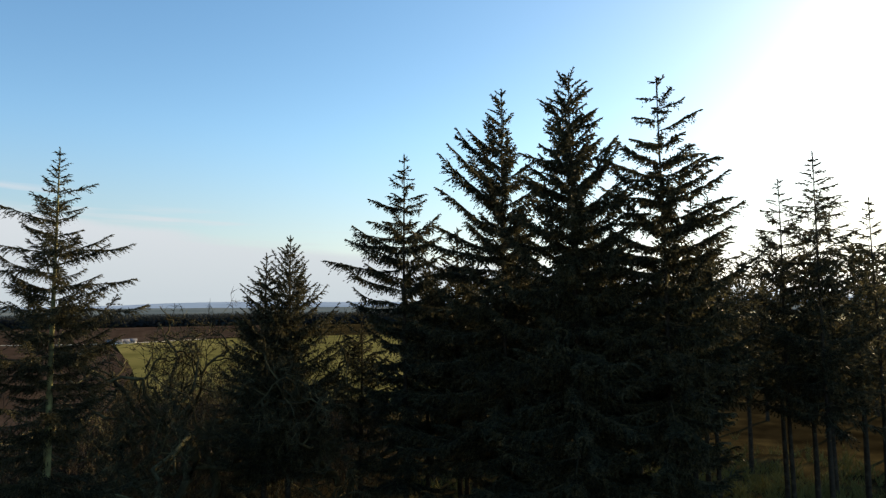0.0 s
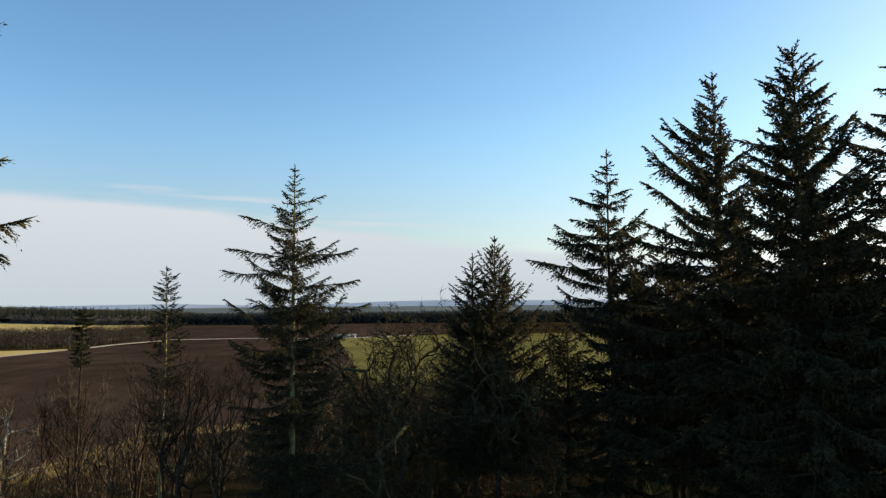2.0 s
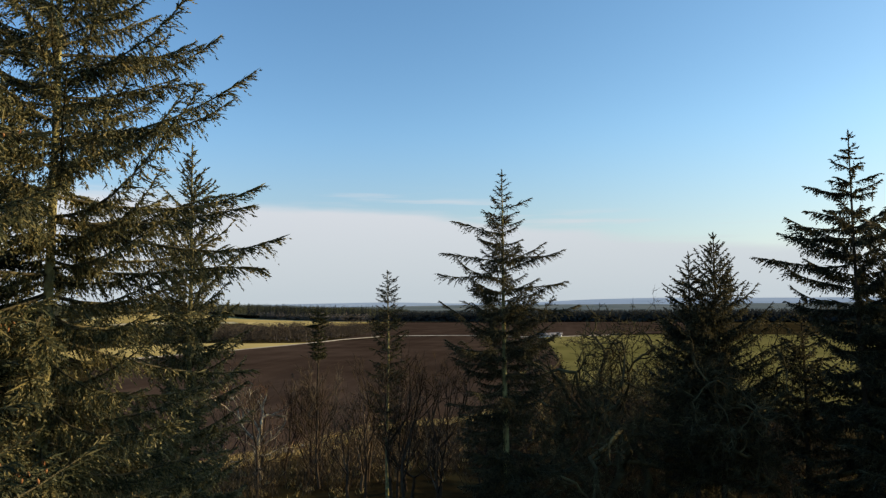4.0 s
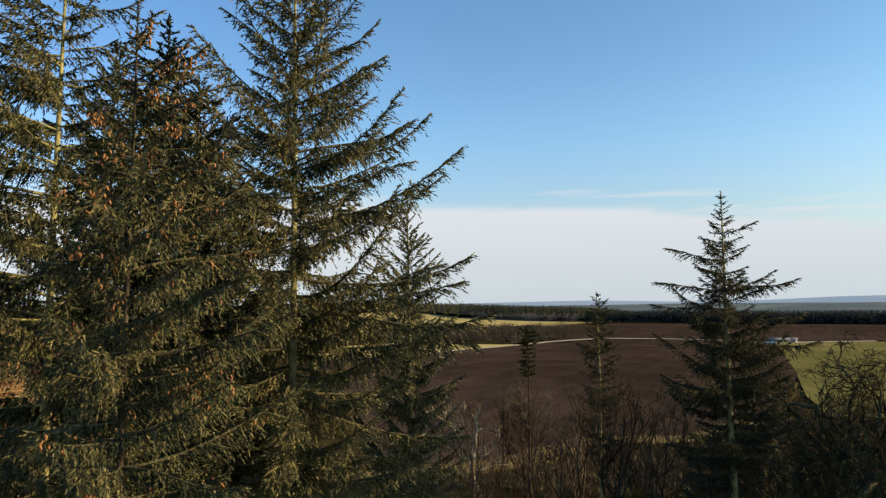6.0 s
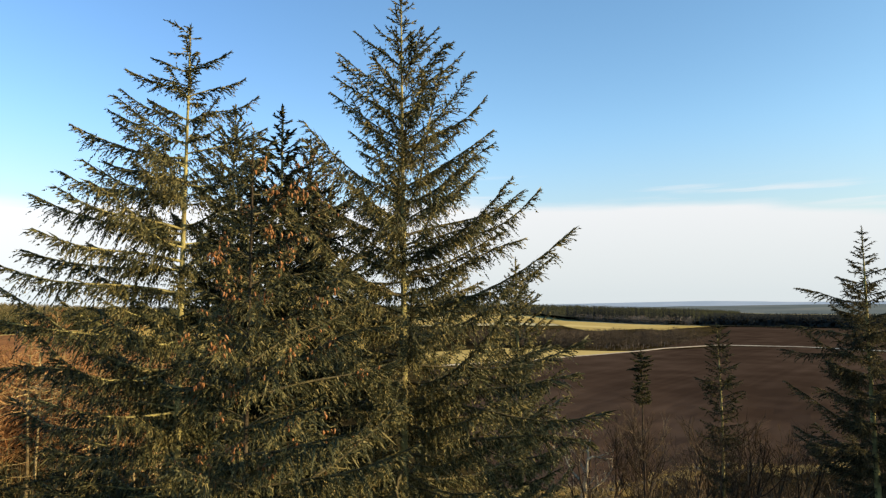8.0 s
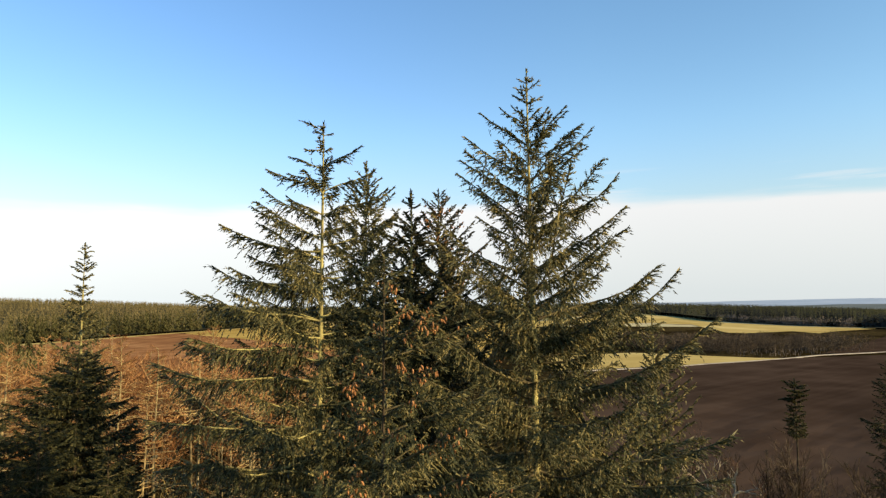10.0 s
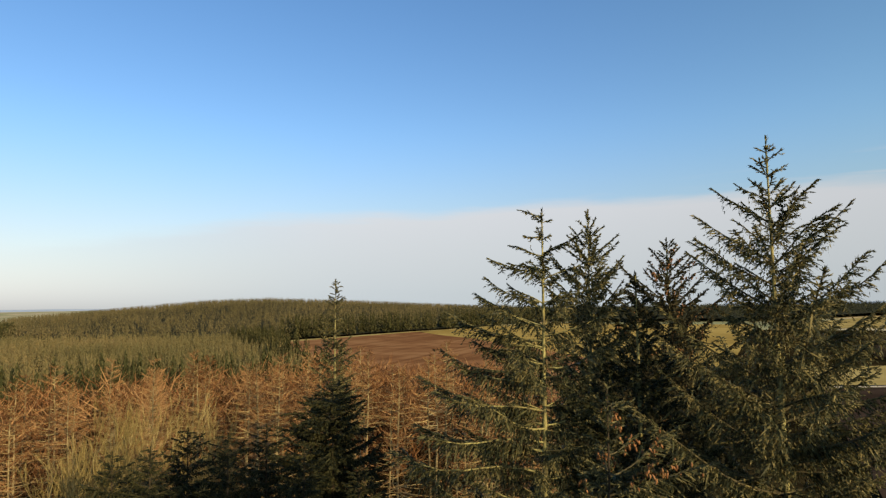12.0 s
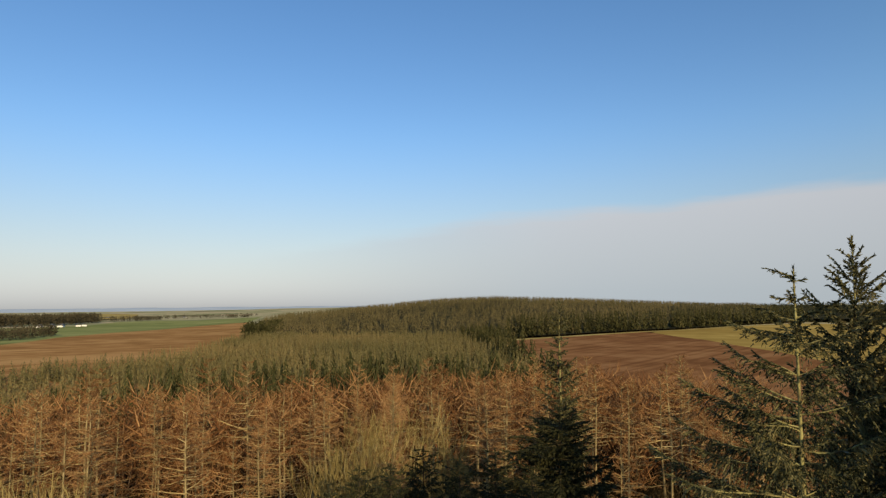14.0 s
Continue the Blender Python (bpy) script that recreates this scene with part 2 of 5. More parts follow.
# dark conifers with bluish distance haze mixed into the needle colour
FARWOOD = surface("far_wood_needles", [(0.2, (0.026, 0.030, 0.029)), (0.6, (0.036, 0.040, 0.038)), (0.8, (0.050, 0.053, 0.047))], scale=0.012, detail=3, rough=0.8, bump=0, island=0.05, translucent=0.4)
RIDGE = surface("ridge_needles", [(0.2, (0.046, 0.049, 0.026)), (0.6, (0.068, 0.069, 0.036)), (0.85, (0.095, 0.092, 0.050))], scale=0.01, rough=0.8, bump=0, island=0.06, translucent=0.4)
DARKYOUNG = surface("dark_young_needles", [(0.2, (0.024, 0.028, 0.012)), (0.6, (0.058, 0.060, 0.025)), (0.85, (0.12, 0.11, 0.045))], scale=0.2, rough=0.7, bump=0, island=0.4)
SCRUB = surface("bare_scrub", [(0.2, (0.045, 0.037, 0.027)), (0.6, (0.082, 0.066, 0.048)), (0.85, (0.14, 0.115, 0.083))], scale=0.05, rough=0.85, bump=0, island=0.3)
PALE_BARK = surface("pale_smooth_bark", [(0.3, (0.24, 0.20, 0.13)), (0.7, (0.50, 0.45, 0.31))], scale=2.5, rough=0.85, bump=0.4, bump_scale=20)
RED_TWIG = surface("reddish_twigs", [(0.2, (0.07, 0.040, 0.025)), (0.7, (0.17, 0.105, 0.065))], scale=0.8, rough=0.85, bump=0, island=0.5)
WESTWOOD = surface("mixed_wood", [(0.2, (0.040, 0.036, 0.024)), (0.6, (0.070, 0.062, 0.038)), (0.85, (0.115, 0.10, 0.06))], scale=0.02, rough=0.85, bump=0, island=0.4)
# pale blue-grey of the coast is distance haze put into the colour
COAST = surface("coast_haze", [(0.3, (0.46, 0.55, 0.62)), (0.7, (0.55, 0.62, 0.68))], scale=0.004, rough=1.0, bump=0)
OAK = surface("lichened_oak_bark", [(0.2, (0.034, 0.029, 0.017)), (0.6, (0.085, 0.073, 0.037)), (0.85, (0.18, 0.16, 0.075))], scale=1.2, rough=0.9, bump=0.4, island=0.4)
# olive woods greyed by haze mixed into the colour
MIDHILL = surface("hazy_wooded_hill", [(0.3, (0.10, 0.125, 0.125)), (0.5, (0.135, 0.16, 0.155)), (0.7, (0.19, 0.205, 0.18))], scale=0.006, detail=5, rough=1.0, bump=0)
# twigs kept very dark, to darken the gaps between the larches
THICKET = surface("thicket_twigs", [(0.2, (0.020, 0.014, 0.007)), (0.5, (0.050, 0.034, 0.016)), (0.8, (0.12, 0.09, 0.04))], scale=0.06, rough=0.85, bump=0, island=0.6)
BIRCH_FAR = surface("far_birch_twigs", [(0.2, (0.085, 0.070, 0.062)), (0.7, (0.21, 0.18, 0.155))], scale=0.05, rough=0.85, bump=0, island=0.5)
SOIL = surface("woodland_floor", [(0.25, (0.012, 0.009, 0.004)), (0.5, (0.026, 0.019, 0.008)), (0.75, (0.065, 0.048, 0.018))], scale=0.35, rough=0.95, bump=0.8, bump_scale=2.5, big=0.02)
PLOUGH = surface("ploughed_soil", [(0.3, (0.038, 0.025, 0.017)), (0.5, (0.051, 0.034, 0.0235)), (0.7, (0.068, 0.046, 0.032))], scale=0.08, rough=0.95, bump=0.8, bump_scale=1.2, big=0.012, stripes=(25, 2.5, 0.5))
PLOUGH_RED = surface("red_ploughed_soil", [(0.3, (0.20, 0.092, 0.038)), (0.5, (0.28, 0.132, 0.054)), (0.7, (0.36, 0.188, 0.08))], scale=0.06, rough=0.95, bump=0.6, bump_scale=1.2, big=0.012, stripes=(75, 3.0, 0.9))
TAN_SOIL = surface("pale_red_soil", [(0.3, (0.32, 0.165, 0.060)), (0.5, (0.44, 0.235, 0.086)), (0.7, (0.55, 0.32, 0.125))], scale=0.05, rough=0.95, bump=0.5, bump_scale=1.2, big=0.012, stripes=(40, 4.0, 0.6))
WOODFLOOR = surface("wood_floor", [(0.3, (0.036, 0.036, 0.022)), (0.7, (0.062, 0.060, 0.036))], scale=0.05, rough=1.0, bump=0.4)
STUBBLE = surface("stubble", [(0.3, (0.37, 0.27, 0.085)), (0.6, (0.48, 0.365, 0.13)), (0.8, (0.57, 0.455, 0.185))], scale=0.05, rough=0.9, bump=0.4, bump_scale=3, big=0.01)
PASTURE = surface("pasture_grass", [(0.3, (0.12, 0.108, 0.032)), (0.6, (0.175, 0.152, 0.048)), (0.8, (0.23, 0.195, 0.065))], scale=0.05, rough=0.9, bump=0.4, bump_scale=3, big=0.01)
GREEN = surface("green_pasture", [(0.3, (0.22, 0.25, 0.085)), (0.6, (0.32, 0.335, 0.12)), (0.8, (0.40, 0.40, 0.165))], scale=0.03, rough=0.9, bump=0.3, bump_scale=3, big=0.006)
DRY_PASTURE = surface("dry_pasture", [(0.3, (0.35, 0.235, 0.062)), (0.6, (0.46, 0.32, 0.088)), (0.8, (0.55, 0.40, 0.13))], scale=0.05, rough=0.9, bump=0.4, bump_scale=3, big=0.01)
VERGE = surface("dry_grass", [(0.25, (0.17, 0.13, 0.05)), (0.6, (0.38, 0.295, 0.125)), (0.8, (0.54, 0.45, 0.22))], scale=0.8, rough=0.9, bump=0.5, bump_scale=9, island=0.5)
STONE = surface("dyke_stone", [(0.3, (0.08, 0.07, 0.05)), (0.7, (0.19, 0.175, 0.13))], scale=3, rough=0.9, bump=0.6, bump_scale=14, thing=0.5)
TRACK = surface("track_gravel", [(0.3, (0.30, 0.26, 0.19)), (0.7, (0.48, 0.43, 0.33))], scale=0.3, rough=0.95, bump=0.3)
# aerial haze is put into the base colour of these hills
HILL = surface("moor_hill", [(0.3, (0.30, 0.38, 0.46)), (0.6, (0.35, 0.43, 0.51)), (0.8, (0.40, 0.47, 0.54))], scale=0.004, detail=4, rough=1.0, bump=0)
PLAIN = surface("far_farmland", [(0.30, (0.20, 0.17, 0.10)), (0.40, (0.30, 0.31, 0.15)), (0.50, (0.44, 0.40, 0.22)), (0.58, (0.58, 0.48, 0.29)), (0.70, (0.30, 0.31, 0.15))], scale=0.004, detail=2, rough=1.0, bump=0)
WHITE = surface("white_render", [(0.3, (0.70, 0.69, 0.66)), (0.7, (0.82, 0.81, 0.78))], scale=0.5, rough=0.8, bump=0.1)
SLATE = surface("slate_roof", [(0.3, (0.10, 0.10, 0.11)), (0.7, (0.18, 0.18, 0.19))], scale=0.5, rough=0.7, bump=0.2, spec=0.2)


# ---- mesh building ----
class Soup:
    """Loose triangles and quads, gathered as arrays and made into one mesh."""

    def __init__(self):
        self.v, self.f, self.n = [], [], 0

    def add(self, verts, faces):
        verts, faces = np.asarray(verts, float).reshape(-1, 3), np.asarray(faces, int)
        self.v.append(verts)
        self.f.append((faces + self.n).reshape(len(faces), -1))
        self.n += len(verts)

    def mesh(self, name, mat, smooth=False):
        me = bpy.data.meshes.new(name)
        v = np.concatenate(self.v)
        me.vertices.add(len(v))
        me.vertices.foreach_set("co", v.ravel())
        idx = np.concatenate([f.ravel() for f in self.f])
        sizes = np.concatenate([np.full(len(f), f.shape[1]) for f in self.f])
        me.loops.add(len(idx))
        me.loops.foreach_set("vertex_index", idx.astype(np.int32))
        me.polygons.add(len(sizes))
        starts = np.concatenate([[0], np.cumsum(sizes)[:-1]])
        me.polygons.foreach_set("loop_start", starts.astype(np.int32))
        me.update(calc_edges=True)
        if smooth:
            me.polygons.foreach_set("use_smooth", np.ones(len(sizes), bool))
        me.validate()
        me.materials.append(mat)
        return me


def part(name, me, parent, label=""):
    ob = new(name, me)
    ob.parent = parent
    return tagged(ob, label)


def unit(v):
    return v / np.maximum(np.linalg.norm(v, axis=-1, keepdims=True), 1e-9)


def tube(soup, pts, radii, sides=5):
    """A tapered tube along a line of points."""
    pts, radii = np.asarray(pts, float), np.asarray(radii, float)
    t = unit(np.gradient(pts, axis=0))
    ref = np.where(np.abs(t[:, 2:3]) > 0.9, np.array([[1.0, 0, 0]]), np.array([[0, 0, 1.0]]))
    a = unit(np.cross(t, ref))
    b = np.cross(t, a)
    ang = np.arange(sides) * 2 * np.pi / sides
    ring = a[:, None] * np.cos(ang)[None, :, None] + b[:, None] * np.sin(ang)[None, :, None]
    v = pts[:, None] + ring * radii[:, None, None]
    k = np.arange(len(pts) - 1)[:, None] * sides
    j = np.arange(sides)[None]
    jn = (j + 1) % sides
    f = np.stack([k + j, k + jn, k + sides + jn, k + sides + j], -1).reshape(-1, 4)
    soup.add(v.reshape(-1, 3), f)


def blades(soup, base, way, length, width, rng, diamond=True):
    """Needle twigs: one small pointed leaf each, turned at random about its own line."""
    n = len(base)
    way = unit(way)
    side = unit(np.cross(way, rng.normal(size=(n, 3))))
    length, width = np.broadcast_to(length, n)[:, None], np.broadcast_to(width, n)[:, None]
    if diamond:
        v = np.stack([base, base + way * length * 0.4 + side * width * 0.5, base + way * length, base + way * length * 0.4 - side * width * 0.5], 1)
        soup.add(v.reshape(-1, 3), np.arange(n * 4).reshape(n, 4))
    else:
        v = np.stack([base + side * width * 0.5, base - side * width * 0.5, base + way * length], 1)
        soup.add(v.reshape(-1, 3), np.arange(n * 3).reshape(n, 3))


def trunk_line(rng, height, wobble=0.12, lean=(0, 0)):
    z = np.linspace(0, height, 14)
    u = z / height
    ph = rng.uniform(0, 6, 2)
    x = wobble * np.sin(u * 5 + ph[0]) * u * (1 - u) * 2 + lean[0] * u
    y = wobble * np.sin(u * 4 + ph[1]) * u * (1 - u) * 2 + lean[1] * u
    return np.stack([x, y, z], 1)


def spruce_meshes(seed, height, crown_from, spread, thick=0.17, gap=0.5, per=6, fine=1.0, wide=1.0, fringe=1.0, droop=0.7, open_top=0.0, extra=(), cones=0, one_sided=None, rise=1.0, curl_up=1.0, fill=1.0, inner=16, lean=(0, 0), spray=1.0):
    """Trunk, limbs and needle crown of a spruce.  spread: (metres below the top, branch length) pairs; rise: how steeply the upper boughs climb."""
    rng = np.random.default_rng(seed)
    line = trunk_line(rng, height, lean=lean)
    wood = Soup()
    zz = np.linspace(0, height, 22)
    xy = np.stack([np.interp(zz, line[:, 2], line[:, i]) for i in (0, 1)], 1)
    rad = thick * (1 - zz / height) ** 0.85 + 0.010
    rad[0] *= 1.3
    tube(wood, np.column_stack([xy, zz]), rad, 8)
    limbs, crown, cone = Soup(), Soup(), Soup()
    ds, ls = np.array([s[0] for s in spread]), np.array([s[1] for s in spread])
    jobs = []
    d = 0.3
    while d < height - crown_from:
        k = per if d > 1.0 else 4
        turn = rng.uniform(0, 360)
        for i in range(k):
            az = turn + i * 360 / k + rng.normal() * 16
            ln = np.interp(d, ds, ls) * rng.uniform(0.45, 1.15)
            if one_sided is not None:
                ln *= 1 + 0.35 * math.cos(radians(az - one_sided))
            if rng.random() < open_top * (1 if d > 0.8 else 0):
                continue
            up = np.interp(d, [0, 1.5, 3, 4.5, 6, 8, 10, 14], [1.0, 0.85, 0.78, 0.64, 0.42, 0.10, -0.15, -0.40])
            up = up * (rise if up > 0 else 1) + rng.normal() * 0.12
            curl = np.interp(d, [0, 3, 6, 9, 14], [0.0, 0.04, 0.16, 0.32, 0.35]) * curl_up + rng.normal() * 0.06
            jobs.append((height - d + rng.normal() * 0.07, az, ln, up, curl))
        d += gap * rng.uniform(0.75, 1.25) * (0.75 if d < 1.5 else 1)
    jobs += list(extra)
    down = np.array([0, 0, -1.0])
    for zb, az, ln, up, curl in jobs:
        deep = height - zb
        s = np.linspace(0, 1, 8)
        a = radians(az)
        out = np.array([-math.sin(a), math.cos(a), 0])
        lat = np.array([math.cos(a), math.sin(a), 0])
        bend = rng.normal() * 0.10
        wave = rng.normal(size=2) * 0.025
        x0 = [np.interp(zb, zz, xy[:, 0]), np.interp(zb, zz, xy[:, 1]), zb]
        pts = np.array(x0) + out * (ln * s)[:, None] + lat * (bend * ln * s * s + wave[0] * ln * np.sin(s * 7))[:, None]
        pts[:, 2] += ln * (up * s + curl * s ** 2.4 + wave[1] * np.sin(s * 6.0))
        tube(limbs, pts, (0.006 + 0.008 * ln) * (1 - s * 0.85) + 0.003, 4)
        fwd = unit(np.gradient(pts, axis=0))

        def along(q, field):
            return np.stack([np.interp(q, s, field[:, i]) for i in range(3)], 1)

        # flat sprays of side twigs, longest at mid limb, sagging where the bough is old
        n2 = max(5, int(ln * 0.9 / (0.034 * fine) * fill))
        sp = 0.10 + 0.90 * (np.arange(n2) + rng.uniform(0, 1, n2)) / n2
        sgn = np.where(np.arange(n2) % 2, 1.0, -1.0)
        l2 = np.clip(ln * 0.27 * np.interp(sp, [0.1, 0.35, 0.6, 1.0], [0.6, 1.0, 0.85, 0.25]), 0.10, 0.46) * spray * rng.uniform(0.4, 1.2, n2)
        old = np.interp(deep, [0.5, 3.0, 6.0], [0.25, 0.7, 1.0])
        hang = droop * old * rng.uniform(0.0, 1.7, n2) * np.interp(sp, [0, 0.7, 1], [1.1, 0.9, 0.2])
        p2 = along(sp, pts)
        d2 = unit(along(sp, fwd) * rng.uniform(0.6, 1.0, n2)[:, None] + lat * (sgn * rng.uniform(0.2, 0.8, n2) * spray)[:, None] + down * (hang - rng.uniform(-0.1, 0.3, n2))[:, None])
        blades(crown, p2, d2, l2, 0.034 * fine ** 0.8 * wide, rng)
        # needle shoots in two ranks on each side twig
        m = np.maximum(2, (l2 / (0.024 * fine)).astype(int))
        rep = np.repeat(np.arange(n2), m)
        u = rng.uniform(0.05, 1.0, len(rep))
        pb = p2[rep] + d2[rep] * (u * l2[rep])[:, None]
        pb[:, 2] -= droop * old * 0.3 * u * u * l2[rep]
        across = unit(np.cross(d2[rep], along(sp, fwd)[rep] + np.array([0, 0, 0.9])))
        wy = d2[rep] * 0.8 + across * (rng.choice([-1.0, 1.0], len(rep)) * rng.uniform(0.2, 0.9, len(rep)))[:, None] + rng.normal(size=(len(rep), 3)) * 0.22
        wy[:, 2] -= droop * old * 0.4
        blades(crown, pb, wy, rng.uniform(0.04, 0.095, len(rep)) * fine ** 0.8, 0.029 * fine ** 0.9 * wide, rng, False)
        # upright shoots along the outer limb and its tip
        n3 = max(6, int(ln * 0.8 / (0.013 * fine)))
        q = rng.uniform(0.3, 1.02, n3)
        w3 = along(q, fwd) * 0.9 + lat * rng.normal(size=(n3, 1)) * 0.55
        w3[:, 2] += rng.uniform(-0.2, 0.6, n3)
        blades(crown, along(q, pts), w3, rng.uniform(0.045, 0.10, n3) * fine ** 0.8, 0.030 * fine ** 0.9 * wide, rng, False)
        # hanging strands of older foliage under the limb
        n5 = int(ln * inner / fine ** 1.2 * np.interp(deep, [1.0, 3.5, 7.0], [0.05, 0.5, 1.0]))
        if n5:
            q = np.repeat(rng.uniform(0.05, 0.85, n5), 4)
            step = np.tile(np.linspace(0.0, 1.0, 4), n5)
            side = np.repeat(rng.normal(size=n5) * 0.05 * min(ln, 2.5), 4)
            fall = np.repeat(rng.uniform(0.08, 0.34, n5), 4)
            p5 = along(q, pts) + lat * side[:, None] + down * (step * fall)[:, None]
            w5 = rng.normal(size=(n5 * 4, 3)) * 0.55 + out * 0.2 + down * 0.9
            blades(crown, p5, w5, rng.uniform(0.06, 0.13, n5 * 4) * fine ** 0.8, 0.028 * fine ** 0.9 * wide, rng, False)
        # fine dead twigs inside the crown
        n6 = int(ln * 7 * fringe / fine * np.interp(deep, [1.0, 4.0], [0.1, 1.0]))
        if n6:
            q = rng.uniform(0.06, 0.7, n6)
            w6 = rng.normal(size=(n6, 3)) * 0.4 + out * 0.35 + down * 0.8
            blades(limbs, along(q, pts), w6, rng.uniform(0.15, 0.5, n6), 0.008 * fine, rng, False)
        if cones and 0.5 < ln and rng.random() < cones * np.interp(deep, [0, 6, 9], [1.0, 0.8, 0.25]):
            for q0 in rng.uniform(0.5, 0.95, rng.integers(1, 4)):
                nc = rng.integers(3, 10)
                pc = along(np.clip(q0 + rng.normal(size=nc) * 0.04, 0, 1), pts) + rng.normal(size=(nc, 3)) * 0.055
                for c in pc:
                    h = rng.uniform(0.055, 0.085)
                    ln4 = np.array([[0, 0, 0], [0, 0, -h * 0.3], [0, 0, -h * 0.7], [0, 0, -h]]) + rng.normal(size=3) * np.array([0.3, 0.3, 0]) * np.linspace(0, h, 4)[:, None]
                    tube(cone, c - np.array([0, 0, 0.03]) + ln4, np.array([0.008, 0.019, 0.017, 0.004]), 4)
    # leader
    tops = np.linspace(height - 0.9, height + 0.04, 60)
    pb = np.column_stack([np.interp(tops, zz, xy[:, 0]), np.interp(tops, zz, xy[:, 1]), tops])
    wy = rng.normal(size=(60, 3)) * 0.5 + np.array([0, 0, 0.9])
    blades(crown, pb, wy, 0.10 * fine ** 0.3, 0.034 * fine ** 0.7 * wide, rng, False)
    return wood, limbs, crown, cone


def spruce(seed, height, needles=NEEDLE, label="", group="", limb_mat=LIMB, bark=BARK, **kw):
    wood, limbs, crown, cone = spruce_meshes(seed, height, **kw)
    ob = new("spruce_tree")
    part("trunk", wood.mesh("spruce_trunk", bark, True), ob, "upright trunk with yellowish lichen" if bark is BARK else "")
    tagged(part("branchwork", limbs.mesh("spruce_limbs", limb_mat), ob), kind="stuff")
    part("crown", crown.mesh("spruce_crown", needles), ob)
    if cone.v:
        tagged(part("cone_mass", cone.mesh("spruce_cones", CONE, True), ob, "hanging orange-brown cones"), kind="stuff")
    return tagged(ob, label, "tree", group)


def larch_meshes(seed, height, crown_from, reach, twigs=1.0, gap=0.42, girth=1.0):
    """A leafless larch: pale level limbs below, a haze of orange twigs above."""
    rng = np.random.default_rng(seed)
    line = trunk_line(rng, height, 0.3)
    wood, limbs, crown = Soup(), Soup(), Soup()
    z = line[:, 2]
    tube(wood, line, 0.13 * (1 - z / height) ** 0.8 + 0.014, 6)
    d = 0.3
    while d < height - crown_from:
        turn = rng.uniform(0, 2 * np.pi)
        for i in range(5):
            az = turn + i * 2 * np.pi / 5 + rng.normal() * 0.35
            ln = np.interp(d, [0, 2, 4, 7, 11, 14], [0.3, 1.2, 1.9, 2.5, 2.8, 2.2]) * reach * rng.uniform(0.45, 1.2)
            zb = height - d + rng.normal() * 0.25
            s = np.linspace(0, 1, 6)
            out = np.array([-math.sin(az), math.cos(az), 0])
            lat = np.array([math.cos(az), math.sin(az), 0])
            up = np.interp(d, [0, 2, 4, 7, 11], [0.6, 0.25, 0.06, -0.06, -0.2]) + rng.normal() * 0.12
            pts = np.array([np.interp(zb, z, line[:, 0]), np.interp(zb, z, line[:, 1]), zb]) + out * (ln * s)[:, None] + lat * (rng.normal() * 0.14 * ln * s * s)[:, None]
            pts[:, 2] += ln * (up * s + 0.12 * s ** 2.2) + rng.normal(size=6) * 0.05 * s
            tube(limbs, pts, (0.010 + 0.012 * ln) * (1 - 0.8 * s) + 0.006, 3)
            haze = np.interp(d, [0, 3, 5, 7, 12], [4.6, 4.2, 2.2, 0.7, 0.3])
            n = max(4, int(ln * 9 * twigs * haze))
            q = rng.uniform(0.2, 1.0, n)
            p = np.stack([np.interp(q, s, pts[:, k]) for k in range(3)], 1)
            w = out * 0.7 + lat * rng.normal(size=(n, 1)) * 0.6 + np.array([0, 0, 1.0]) * (rng.normal(size=(n, 1)) * 0.35 + np.interp(d, [0, 5, 9], [0.6, 0.15, -0.25]))
            lw = rng.uniform(0.15, 0.45, n)
            blades(crown, p, w, lw, 0.020 * girth, rng, False)
            p2 = p + unit(w) * (lw * rng.uniform(0.2, 0.8, n))[:, None]
            w2 = w + rng.normal(size=(n, 3)) * 0.7
            blades(crown, p2, w2, rng.uniform(0.10, 0.28, n), 0.017 * girth, rng, False)
        d += gap * rng.uniform(0.7, 1.3)
    return wood, limbs, crown


def larch(seed, height, **kw):
    wood, limbs, crown = larch_meshes(seed, height, **kw)
    ob = new("larch_tree")
    part("trunk", wood.mesh("larch_trunk", LARCH_BARK, True), ob)
    tagged(part("branchwork", limbs.mesh("larch_limbs", LARCH_LIMB), ob), kind="stuff")
    part("crown", crown.mesh("larch_crown", LARCH_TWIG), ob)
    return tagged(ob, "leafless larch with orange-brown twigs and pale bark", "tree", "larches of the plantation")


def grow(wood, twigs, rng, p, way, length, rad, depth, crook, rise, fork, dev, fineness=0.023):
    """A limb of a bare broadleaf tree that forks again and again."""
    k = 5 if depth > 1 else 3
    pts = [p]
    w = way
    for i in range(k):
        w = unit(w + rng.normal(size=3) * (crook if way is not w else crook * 0.5) + np.array([0, 0, rise]))
        pts.append(pts[-1] + w * length / k)
    pts = np.array(pts)
    tube(wood if depth > 0 else twigs, pts, np.linspace(rad, rad * 0.7, k + 1), 6 if depth > 1 else 3)
    if depth == 0:
        n = 8
        q = rng.uniform(0.2, 1, n)
        b = np.stack([np.interp(q, np.linspace(0, 1, k + 1), pts[:, i]) for i in range(3)], 1)
        blades(twigs, b, w * 0.8 + rng.normal(size=(n, 3)) * dev * 0.8, rng.uniform(0.3, 0.8, n) * length, fineness, rng, False)
        return
    for i in range(fork):
        j = rng.integers(k // 2, k + 1) if i else k
        grow(wood, twigs, rng, pts[j], unit(w + rng.normal(size=3) * dev), length * rng.uniform(0.55, 0.85), rad * (0.7 if i == 0 else 0.52), depth - 1, crook, rise, fork, dev, fineness)


